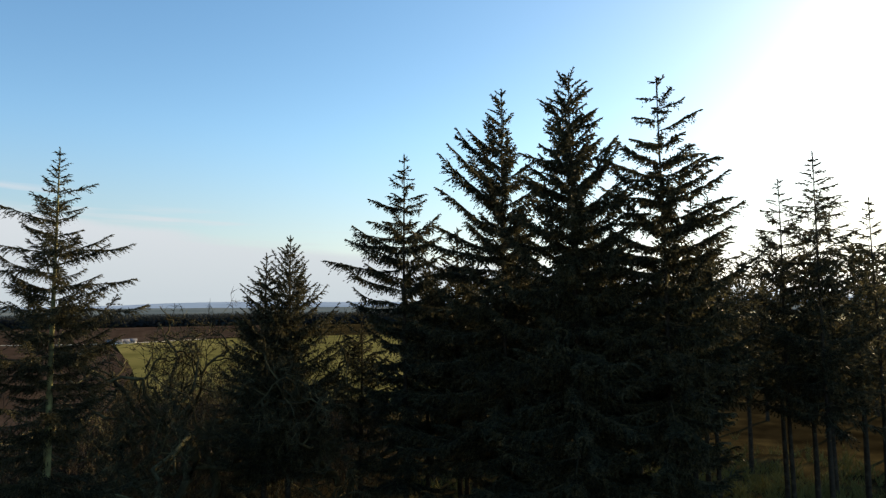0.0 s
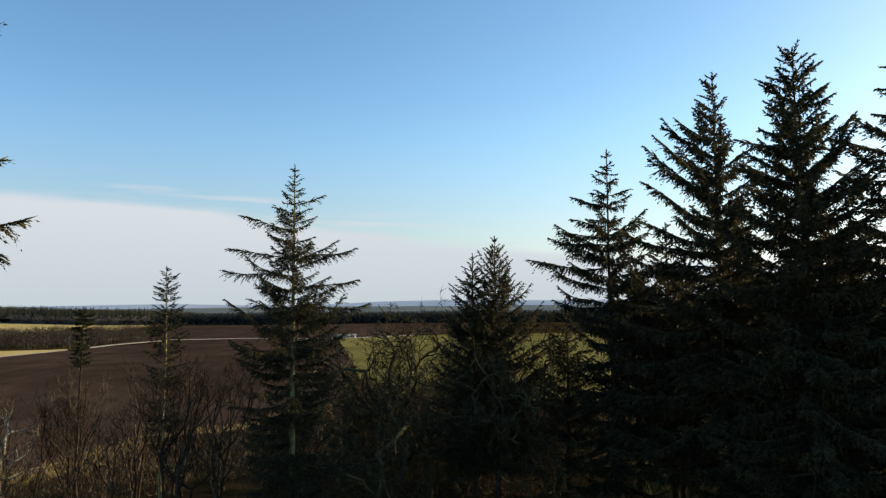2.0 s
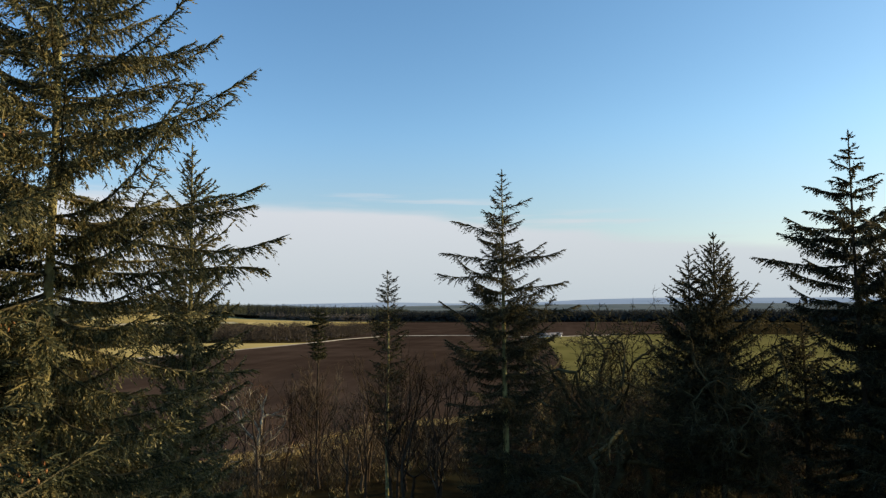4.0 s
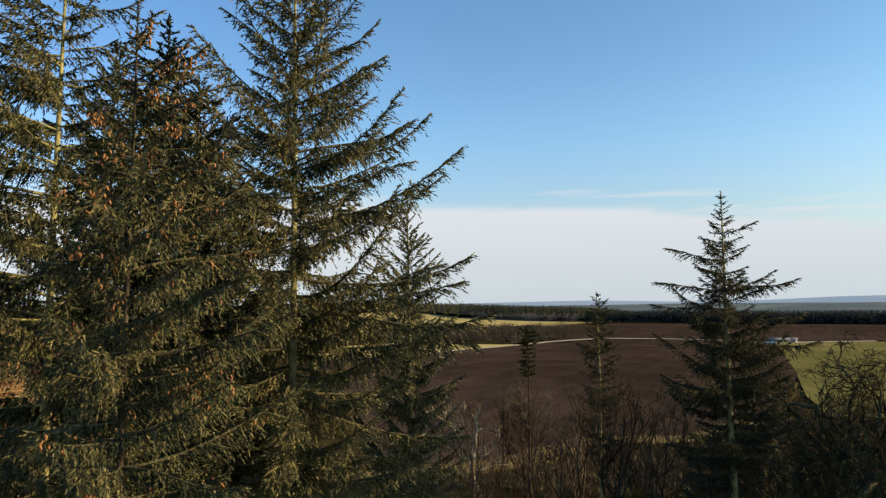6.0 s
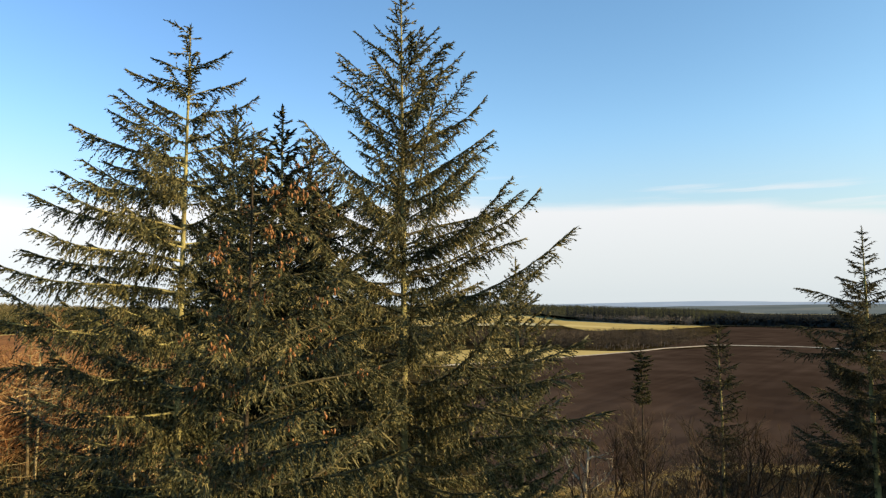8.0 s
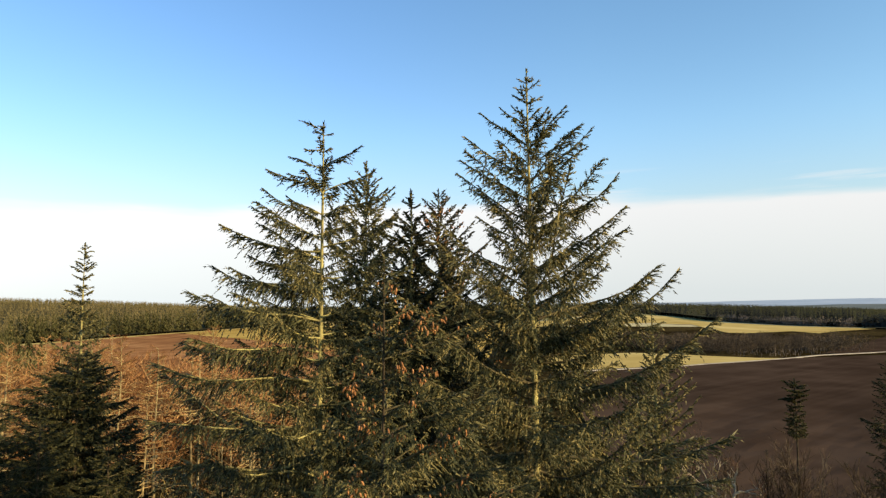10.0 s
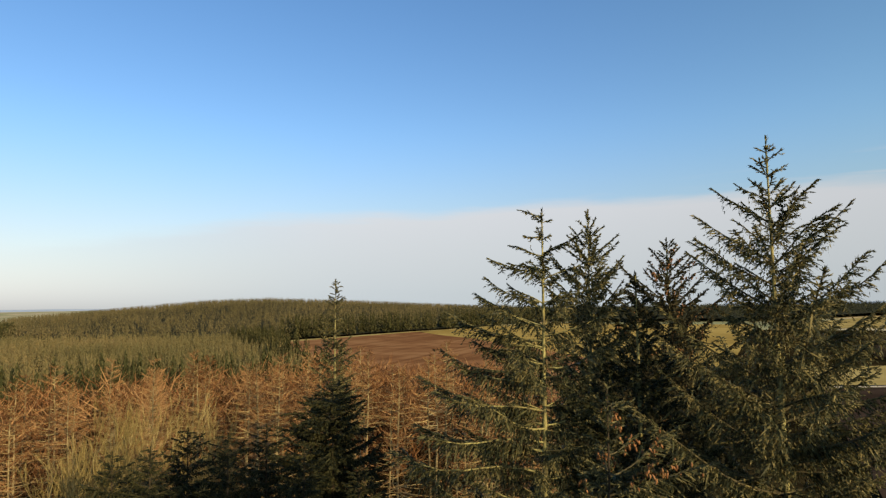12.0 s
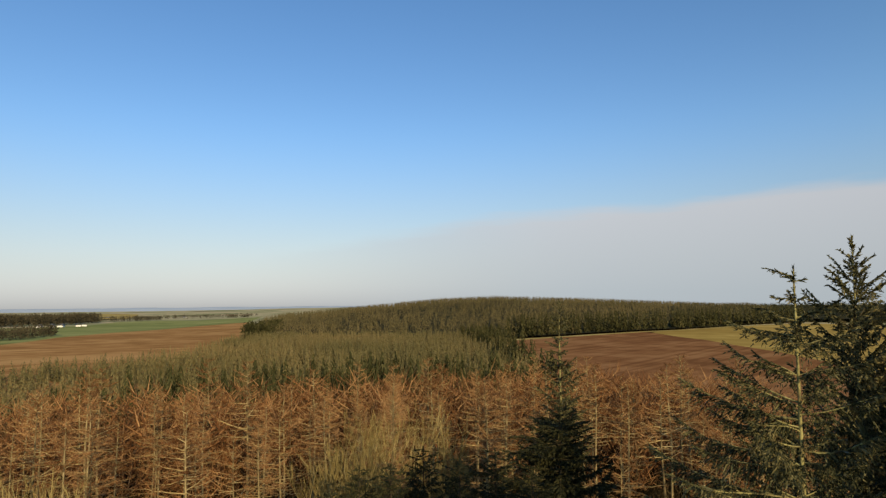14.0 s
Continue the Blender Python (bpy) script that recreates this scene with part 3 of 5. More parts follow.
def bare_tree(seed, height, mat, label, twig_mat=None, stems=1, crook=0.25, rise=0.1, depth=4, fork=3, spread=0.3, group="", rad=None, dev=0.75, fineness=0.023):
    rng = np.random.default_rng(seed)
    wood, twigs = Soup(), Soup()
    for i in range(stems):
        w = unit(np.array([rng.normal() * spread, rng.normal() * spread, 1.0]))
        grow(wood, twigs, rng, np.array([rng.normal() * 0.15 * (stems > 1), rng.normal() * 0.15 * (stems > 1), -0.1]), w, height * 0.38, (rad or height * 0.014) / stems ** 0.4, depth, crook, rise, fork, dev, fineness)
    tall = max(v[:, 2].max() for v in twigs.v)
    for soup in (wood, twigs):
        soup.v = [v * np.array([0.5 + 0.5 * height / tall, 0.5 + 0.5 * height / tall, height / tall]) for v in soup.v]
    ob = new("bare_tree")
    part("trunk", wood.mesh("bare_trunk", mat, True), ob)
    tagged(part("branchwork", twigs.mesh("bare_twigs", twig_mat or mat), ob), kind="stuff")
    return tagged(ob, label, "tree", group)


# ---- the lie of the land ----
def smooth(a, b, x):
    t = np.clip((x - a) / (b - a), 0, 1)
    return t * t * (3 - 2 * t)


def land(x, y):
    """Height of the ground."""
    x, y = np.asarray(x, float), np.asarray(y, float)
    r = np.hypot(x, y)
    az = np.degrees(np.arctan2(-x, y))
    east = smooth(-60, -20, az) * (1 - smooth(70, 95, az))
    z = -1.0 * east * smooth(35, 70, r)
    crest = np.interp(az, [30, 36, 42, 52, 60, 75, 90, 100, 108, 113, 118, 124, 129, 136], [-5, -3, 3, 11, 15, 12, 12, 22, 28, 25, 16, 5, -3, -6])
    z = z + crest * smooth(430, 1150, r)
    z = z - 10 * smooth(1300, 2600, r) + 20 * smooth(2600, 4600, r) * smooth(112, 128, az)
    z = z + 0.25 * np.sin(x * 0.31 + 1.0) * np.cos(y * 0.27) * smooth(2, 12, r) * (1 - smooth(90, 200, r))
    z = z + 0.10 * np.sin(x * 1.3) * np.cos(y * 1.1 + 0.5) * (1 - smooth(60, 120, r))
    return z


def build_ground():
    rings = np.concatenate([[0.5], np.geomspace(2, 4700, 140)])
    n = 240
    a = np.arange(n) * 2 * np.pi / n
    x, y = -np.sin(a)[None] * rings[:, None], np.cos(a)[None] * rings[:, None]
    v = np.stack([x, y, land(x, y)], -1).reshape(-1, 3)
    k, j = np.arange(len(rings) - 1)[:, None] * n, np.arange(n)[None]
    jn = (j + 1) % n
    f = np.stack([k + j, k + jn, k + n + jn, k + n + j], -1).reshape(-1, 4)
    s = Soup()
    s.add(v, f)
    s.v.append(np.array([[0, 0, float(land(0, 0))]]))
    s.f.append(np.array([[len(v), (i + 1) % n, i] for i in range(n)]))
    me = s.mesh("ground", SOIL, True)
    me.materials.append(PLAIN)
    idx = np.zeros(len(me.polygons), np.int32)
    idx[: len(f)] = (rings[:-1] > 560).repeat(n)
    me.polygons.foreach_set("material_index", idx)
    return tagged(new("ground", me), "brown woodland floor running out into distant farmland", "ground", kind="structure")


build_ground()


def inside(px, py, poly):
    hit = np.zeros(px.shape, bool)
    for (x1, y1), (x2, y2) in zip(poly, poly[1:] + poly[:1]):
        c = ((y1 > py) != (y2 > py)) & (px < (x2 - x1) * (py - y1) / ((y2 - y1) or 1e-9) + x1)
        hit ^= c
    return hit


def polar(*pairs):
    return [heading(a, d) for a, d in pairs]


def sheet(name, poly, mat, label, category, lift=0.06, cells=46):
    """A field: a sheet draped over the land inside the outline."""
    bm = bmesh.new()
    bm.faces.new([bm.verts.new((x, y, 0)) for x, y in poly])
    lo, hi = np.min(poly, axis=0), np.max(poly, axis=0)
    for axis in (0, 1):
        for c in np.linspace(lo[axis], hi[axis], cells)[1:-1]:
            no = [0, 0, 0]
            no[axis] = 1
            at = [0, 0, 0]
            at[axis] = c
            bmesh.ops.bisect_plane(bm, geom=bm.verts[:] + bm.edges[:] + bm.faces[:], plane_co=at, plane_no=no)
    co = np.array([v.co for v in bm.verts])
    z = land(co[:, 0], co[:, 1]) + lift + 0.22
    for v, h in zip(bm.verts, z):
        v.co.z = h
    bmesh.ops.recalc_face_normals(bm, faces=bm.faces)
    if sum(f.normal.z for f in bm.faces) < 0:
        bmesh.ops.reverse_faces(bm, faces=bm.faces)
    me = bpy.data.meshes.new(name)
    bm.to_mesh(me)
    bm.free()
    me.materials.append(mat)
    return tagged(new(name, me), label, category, kind="structure")


sheet("ploughed_field", polar((58, 64), (50, 67), (42, 78), (34, 84), (27, 100), (25, 175), (27, 275), (34, 300), (39, 298), (47, 258), (54, 222), (64, 190)), PLOUGH, "dark brown ploughed field beyond the trees", "field")
sheet("far_ploughed_field", polar((26, 292), (34, 308), (39, 308), (44, 290), (40, 430), (39, 560), (26, 560), (14, 560), (14, 330), (18, 322)), PLOUGH, "dark brown ploughed field behind the track", "field", lift=0.05)
sheet("pasture_field", polar((25.4, 172), (24.8, 126), (23.5, 104), (14, 98), (2, 98), (-8, 100), (-8, 300), (8, 320), (17, 314), (26.6, 284)), PASTURE, "yellow-green pasture in low sun", "field", lift=0.08)
sheet("stubble_field", polar((66, 640), (60, 780), (56, 810), (54, 732), (51.9, 654), (48.6, 622), (45.8, 589), (42.1, 571), (40, 572), (40.4, 556), (42.8, 510), (44, 474), (45.8, 500), (49, 463), (50.3, 469), (53, 598), (54, 597), (56.2, 624), (60, 600), (66, 560)), STUBBLE, "pale yellow stubble field", "field")
sheet("stubble_strip", polar((66, 250), (58, 276), (54.6, 272), (52.5, 266), (48.4, 260), (46.0, 262), (49.2, 244), (52.1, 232), (54.3, 221), (64, 200)), STUBBLE, "pale strip of rough dry grass", "field", lift=0.08)
sheet("red_field", polar((106.9, 414), (106.5, 336), (104, 200), (100, 130), (88, 120), (82, 140), (81, 270), (86.15, 338), (88.9, 377), (91, 422), (93.1, 457), (95.3, 508), (96.2, 510), (99.9, 473), (103, 445)), PLOUGH_RED, "reddish brown ploughed field below the wood", "field", lift=0.07)
sheet("hill_pasture", polar((95.2, 509), (93.1, 457), (91, 422), (88.9, 377), (86.15, 338), (81, 270), (70, 240), (68, 640), (84, 671), (88.4, 615), (90.9, 566), (94, 528)), DRY_PASTURE, "olive-yellow pasture beside the wood", "field", lift=0.05)
sheet("west_field", polar((135, 205), (147, 190), (160, 185), (160, 440), (150, 470), (146.6, 495), (144.6, 543), (143.2, 604), (139.4, 726), (136.4, 819), (133.2, 975), (129.2, 1118), (129.6, 480), (131.5, 340)), TAN_SOIL, "reddish brown field beside the plantation", "field")
sheet("west_pasture", polar((160, 450), (150, 478), (146.6, 503), (144.6, 551), (143.2, 612), (139.4, 734), (136.4, 827), (133.2, 983), (129.2, 1126), (128, 1900), (133.2, 1431), (136, 1637), (139, 1500), (141.3, 1200), (150, 1150), (160, 900)), GREEN, "green pasture in the distance", "field", lift=0.1)
sheet("far_stubble_field", polar((146, 2300), (140.6, 2300), (138.6, 2300), (137.6, 3300), (140, 3500), (146, 3000)), STUBBLE, "tan field in the far distance", "field", lift=3.0)


sheet("field_margin", polar((107.2, 420), (103, 452), (99.9, 481), (96.2, 518), (94, 536), (90.9, 574), (88.4, 624), (88.2, 612), (90.8, 562), (93.9, 524), (96.1, 507), (99.8, 468), (103, 440), (106.5, 408), (106.2, 340), (106.8, 338)), STUBBLE, "pale dry grass margin between field and wood", "field", lift=0.16)
sheet("west_margin", polar((150, 473), (146.6, 499), (144.6, 548), (143.2, 609), (139.4, 732), (136.4, 824), (136.4, 814), (139.4, 720), (143.2, 598), (144.6, 537), (146.6, 490), (150, 465)), STUBBLE, "pale dry grass verge below the green pasture", "field", lift=0.16)
# dark sheets cover the pale farmland in the gaps between far trees
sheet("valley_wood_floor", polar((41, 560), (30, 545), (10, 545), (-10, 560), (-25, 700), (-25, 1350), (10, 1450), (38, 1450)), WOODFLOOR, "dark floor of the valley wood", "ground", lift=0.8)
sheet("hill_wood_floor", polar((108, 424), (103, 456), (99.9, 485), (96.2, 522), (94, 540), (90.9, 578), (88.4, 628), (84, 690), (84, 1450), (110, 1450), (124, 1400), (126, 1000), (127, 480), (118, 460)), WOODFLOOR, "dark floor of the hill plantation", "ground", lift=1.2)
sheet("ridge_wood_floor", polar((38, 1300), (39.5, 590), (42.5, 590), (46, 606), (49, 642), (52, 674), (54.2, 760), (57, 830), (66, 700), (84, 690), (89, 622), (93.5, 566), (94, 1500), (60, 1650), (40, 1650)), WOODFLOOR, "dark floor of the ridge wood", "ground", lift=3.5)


def track(pts, width, mat, name, label):
    s = Soup()
    p = np.array(pts)
    u = np.linspace(0, len(p) - 1, 40)
    q = np.stack([np.interp(u, np.arange(len(p)), p[:, i]) for i in (0, 1)], 1)
    t = unit(np.gradient(q, axis=0))
    nrm = np.stack([-t[:, 1], t[:, 0]], 1)
    rows = [np.column_stack([q + nrm * w, land(*(q + nrm * w).T) + h]) for w, h in ((-width / 2, 0.2), (-width / 4, 0.4), (width / 4, 0.4), (width / 2, 0.2))]
    v = np.stack(rows, 1).reshape(-1, 3)
    k, j = np.arange(39)[:, None] * 4, np.arange(3)[None]
    s.add(v, np.stack([k + j, k + 4 + j, k + 5 + j, k + j + 1], -1).reshape(-1, 4))
    return tagged(new(name, s.mesh(name, mat, True)), label, "track", kind="structure")


track(polar((64, 196), (54.3, 219), (52.1, 230), (49.2, 243), (46, 263), (44.1, 281), (39.9, 308), (34, 306), (27, 285), (20, 310)), 2.2, TRACK, "farm_track", "pale farm track along the field edge")


def rise_hill(name, rows, mat, label, near, far):
    """A far rounded hill range: heading and height along its crest."""
    s = Soup()
    a = np.linspace(rows[0][0], rows[-1][0], 140)
    h = np.interp(a, [r[0] for r in rows], [r[1] for r in rows])
    rng = np.random.default_rng(5)
    h = h + np.interp(a, np.linspace(a[0], a[-1], 40), rng.normal(size=40) * 1.2)
    v = []
    prof = [(0.0, -0.2), (0.3, 0.35), (0.6, 0.75), (0.85, 0.96), (1.0, 1.0), (1.15, 0.8)]
    for az, hh in zip(a, h):
        for u, w in prof:
            x, y = heading(az, near + (far - near) * u)
            v.append((x, y, -12 + (hh + 12) * w))
    m = len(prof)
    k, j = np.arange(139)[:, None] * m, np.arange(m - 1)[None]
    s.add(v, np.stack([k + j, k + j + 1, k + m + j + 1, k + m + j], -1).reshape(-1, 4))
    return tagged(new(name, s.mesh(name, mat, True)), label, "hill", kind="structure")


# far ranges: their materials carry the haze of distance as colour
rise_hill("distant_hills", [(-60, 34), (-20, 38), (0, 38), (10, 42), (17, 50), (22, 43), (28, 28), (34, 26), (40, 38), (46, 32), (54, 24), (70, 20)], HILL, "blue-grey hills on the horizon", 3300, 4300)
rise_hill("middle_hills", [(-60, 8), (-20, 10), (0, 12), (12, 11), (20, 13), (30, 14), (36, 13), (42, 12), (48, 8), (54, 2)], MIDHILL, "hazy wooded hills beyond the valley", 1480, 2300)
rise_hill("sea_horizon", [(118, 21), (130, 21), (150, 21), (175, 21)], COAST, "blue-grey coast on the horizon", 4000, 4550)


# ---- woods ----
def conifer_stuff(name, spots, heights, mat, label, seed, per=22, slim=0.20, leaf=0.24):
    """Many small conifers as loose hanging boughs in one mesh."""
    rng = np.random.default_rng(seed)
    spots = np.asarray(spots, float)
    n = len(spots)
    z0 = land(spots[:, 0], spots[:, 1])
    rep = np.repeat(np.arange(n), per)
    u = np.tile(np.linspace(0.0, 1.0, per), n) + rng.uniform(-0.03, 0.03, n * per)
    u = np.clip(u, 0, 1)
    h = np.asarray(heights)[rep]
    a = rng.uniform(0, 2 * np.pi, n * per)
    r = h * slim * (1.03 - u) ** 0.85 * rng.uniform(0.6, 1.25, n * per) + 0.08 * h / 10
    base = np.stack([spots[rep, 0], spots[rep, 1], z0[rep] + h * (0.12 + 0.88 * u)], 1)
    out = np.stack([-np.sin(a), np.cos(a), np.zeros_like(a)], 1)
    lat = np.stack([np.cos(a), np.sin(a), np.zeros_like(a)], 1)
    wd = (h * 0.010 + r * leaf)[:, None]
    rise = np.array([0, 0, 1.0])
    tip = base + out * r[:, None] - rise * (r * 0.45 + h * 0.02)[:, None]
    root = base + out * (r * 0.12)[:, None] + rise * (h * 0.03)[:, None]
    root = root + out * (r * rng.uniform(0.0, 0.45, n * per))[:, None]
    tip = tip + rng.normal(size=tip.shape) * (r * 0.16)[:, None]
    v = np.stack([root + lat * wd, root - lat * wd, tip], 1)
    s = Soup()
    s.add(v.reshape(-1, 3), np.arange(len(v) * 3).reshape(-1, 3))
    return tagged(new(name, s.mesh(name, mat)), label, "trees", kind="stuff")


def twig_stuff(name, spots, heights, mat, label, seed, per=26, spread=0.28, width=0.035, splay=0.2):
    """Bare scrub: upward sprays of thin twigs in one mesh."""
    rng = np.random.default_rng(seed)
    spots = np.asarray(spots, float)
    n = len(spots)
    rep = np.repeat(np.arange(n), per)
    h = np.asarray(heights)[rep]
    z0 = land(spots[:, 0], spots[:, 1])[rep]
    u = rng.uniform(0, 0.7, n * per)
    off = rng.normal(size=(n * per, 2)) * (h * spread * (0.3 + u))[:, None]
    base = np.column_stack([spots[rep] + off, z0 + h * u])
    w = np.column_stack([off / h[:, None] * 1.4 + rng.normal(size=(n * per, 2)) * splay, np.ones(n * per)])
    s = Soup()
    blades(s, base, w, h * rng.uniform(0.25, 0.5, n * per) * (1 if splay < 0.4 else 0.45), h * width, rng, False)
    return tagged(new(name, s.mesh(name, mat)), label, "trees", kind="stuff")


def round_stuff(name, spots, heights, mat, label, seed, per=40, leaf=0.12, wide=0.4):
    """Round-crowned trees as loose sprays over a rounded form, in one mesh."""
    rng = np.random.default_rng(seed)
    spots = np.asarray(spots, float)
    n = len(spots)
    rep = np.repeat(np.arange(n), per)
    h = np.asarray(heights)[rep]
    d = unit(rng.normal(size=(n * per, 3))) * rng.uniform(0.6, 1.0, (n * per, 1))
    fat = rng.uniform(0.8, 1.25, n)[rep]
    base = np.column_stack([spots[rep] + d[:, :2] * (h * wide * fat)[:, None], land(spots[:, 0], spots[:, 1])[rep] + h * (0.52 + 0.47 * d[:, 2])])
    s = Soup()
    blades(s, base, d + rng.normal(size=d.shape) * 0.6 + np.array([0, 0, 0.5]), h * leaf * rng.uniform(0.8, 1.6, n * per), h * leaf * 0.7, rng, False)
    return tagged(new(name, s.mesh(name, mat)), label, "trees", kind="stuff")


def scatter(rng, poly, count):
    lo, hi = np.min(poly, axis=0), np.max(poly, axis=0)
    got = []
    total = 0
    while total < count:
        p = rng.uniform(lo, hi, (count * 3, 2))
        p = p[inside(p[:, 0], p[:, 1], poly)]
        got.append(p)
        total += len(p)
    return np.concatenate(got)[:count]


RNG = np.random.default_rng(11)
# young plantation between the larches and the fields
p = scatter(RNG, polar((101, 118), (104, 205), (107.5, 345), (108, 430), (128, 470), (130.5, 430), (132.5, 340), (137, 275), (150, 245), (150, 106), (140, 108), (120, 112)), 5200)
conifer_stuff("young_plantation", p, RNG.uniform(4.4, 7.0, len(p)), PLANT, "dense young conifer plantation, olive green in sun", 21, per=44, slim=0.27, leaf=0.11)
# older wood on the hill
p = scatter(RNG, polar((108, 430), (103, 462), (99.9, 492), (96.2, 530), (94, 548), (90.9, 590), (88.4, 640), (86, 900), (88, 1400), (110, 1400), (126, 1300), (128, 1000), (129, 480), (118, 460)), 8500)
conifer_stuff("hill_plantation", p, RNG.uniform(8.6, 10.6, len(p)), HILLWOOD, "conifer plantation covering the low hill", 22, per=20, slim=0.33, leaf=0.14)
p = scatter(RNG, polar((107.5, 424), (103, 455), (99.9, 484), (96.2, 521), (94, 539), (90.9, 577), (88.4, 627), (84, 688), (84, 740), (90.9, 620), (94, 580), (99.9, 520), (107.5, 456)), 620)
conifer_stuff("wood_edge", p, RNG.uniform(13, 17, len(p)), EDGEWOOD, "taller conifers along the field edge", 23, per=22, slim=0.16)
p = scatter(RNG, polar((104.6, 235), (107.4, 345), (107.8, 430), (111.5, 430), (110.2, 345), (106.6, 235)), 190)
conifer_stuff("boundary_conifers", p, RNG.uniform(7.5, 11, len(p)), EDGEWOOD, "dark conifers along the corner of the red field", 38, per=60, slim=0.24, leaf=0.14)
# far woods over the valley
p = np.concatenate([scatter(RNG, polar((41, 580), (30, 552), (10, 552), (-10, 570), (-20, 640), (-20, 780), (10, 760), (36, 760), (40, 720)), 3600), scatter(RNG, polar((41, 578), (30, 550), (10, 550), (-10, 568), (-10, 576), (10, 558), (30, 558), (41, 586)), 900)])
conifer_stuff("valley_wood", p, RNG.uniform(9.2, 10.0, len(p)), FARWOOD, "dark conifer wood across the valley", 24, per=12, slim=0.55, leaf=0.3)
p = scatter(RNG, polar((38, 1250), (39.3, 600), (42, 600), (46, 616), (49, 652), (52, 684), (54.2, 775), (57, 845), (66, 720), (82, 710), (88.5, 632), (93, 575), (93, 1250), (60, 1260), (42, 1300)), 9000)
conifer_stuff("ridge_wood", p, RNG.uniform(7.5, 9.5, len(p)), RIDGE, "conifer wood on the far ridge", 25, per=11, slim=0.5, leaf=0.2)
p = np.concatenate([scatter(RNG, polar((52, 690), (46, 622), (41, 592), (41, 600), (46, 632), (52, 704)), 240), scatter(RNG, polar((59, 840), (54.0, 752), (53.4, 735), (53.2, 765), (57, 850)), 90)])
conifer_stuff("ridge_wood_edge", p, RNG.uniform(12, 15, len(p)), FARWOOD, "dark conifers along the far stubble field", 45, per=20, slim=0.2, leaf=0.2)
p = scatter(RNG, polar((160, 1150), (147, 1230), (143, 1260), (140.3, 1420), (140.3, 1560), (146, 1480), (160, 1400)), 800)
round_stuff("west_wood", p, RNG.uniform(15, 21, len(p)), WESTWOOD, "dark brownish wood behind a white farm", 26, per=46, leaf=0.13, wide=0.36)
p = scatter(RNG, polar((160, 510), (147, 548), (144.6, 590), (143.3, 640), (143.4, 690), (147, 640), (160, 560)), 260)
round_stuff("west_belt", p, RNG.uniform(7, 11, len(p)), WESTWOOD, "dark tree belt in the distance", 27, per=60, leaf=0.11, wide=0.40)
p = scatter(RNG, polar((100, 108), (120, 106), (144, 108), (144, 140), (131, 160), (120, 172), (103, 178)), 230)
conifer_stuff("dark_young_spruces", p, RNG.uniform(8, 11.5, len(p)), DARKYOUNG, "darker young spruces among the plantation", 29, per=110, slim=0.24, leaf=0.12)
p = scatter(RNG, polar((130.2, 478), (127.6, 470), (126.6, 600), (127.4, 700), (128.4, 600)), 90)
round_stuff("corner_clump", p, RNG.uniform(8, 12, len(p)), EDGEWOOD, "dark rounded trees at the corner of the plantation", 30, per=60, leaf=0.12, wide=0.38)
# bare scrub
p = scatter(RNG, polar((60, 300), (54.2, 280), (52.3, 271), (50, 268), (46, 272), (41.2, 309), (40.6, 322), (43, 330), (46, 318), (52.2, 320), (60, 335)), 330)
round_stuff("scrub_wood", p, RNG.uniform(5.6, 8.0, len(p)), SCRUB, "bare brown deciduous wood below the stubble field", 31, per=240, leaf=0.045, wide=0.36)
p = scatter(RNG, polar((50, 266.5), (46, 269.5), (41.2, 306.5), (41.0, 309), (45.8, 273), (50, 269)), 110)
twig_stuff("scrub_stems", p, RNG.uniform(2.6, 4.0, len(p)), BIRCH_FAR, "pale stems along the edge of the bare wood", 37, per=2, spread=0.03, width=0.03, splay=0.05)
p = scatter(RNG, polar((51, 664), (46, 604), (41.5, 580), (41.5, 586), (46, 612), (51, 674)), 150)
round_stuff("birch_wood", p, RNG.uniform(4, 8, len(p)), BIRCH_FAR, "pale purplish leafless birches along the stubble field", 32, per=50, leaf=0.09, wide=0.45)


# ---- trees near the camera ----
CONE_SHAPE = ((0, 0.10), (1.0, 0.42), (2.0, 0.95), (2.75, 1.5), (4.2, 2.0), (5.0, 2.4), (6.1, 3.0), (8.0, 3.6), (11.0, 3.9), (16.0, 3.4))
SLIM_SHAPE = ((0, 0.08), (0.7, 0.3), (1.5, 0.8), (3.0, 1.4), (5.0, 1.9), (9.0, 2.4), (16.0, 2.4))


def place(ob, x, y, turn=0.0, scale=1.0):
    ob.location = (x, y, float(land(x, y)) - 0.05)
    ob.rotation_euler = (0, 0, radians(turn))
    ob.scale = (scale, scale, scale)
    return ob


NEAR = "spruces round the clearing"


def near_spruce(seed, x, y, top, label, **kw):
    """A spruce whose tip, and the roots of whose extra boughs, are at given levels."""
    base = float(land(x, y)) - 0.05
    kw["extra"] = [(z - base, *rest) for z, *rest in kw.get("extra", ())]
    return place(spruce(seed, top - base, label=label, group=NEAR, **kw), x, y)


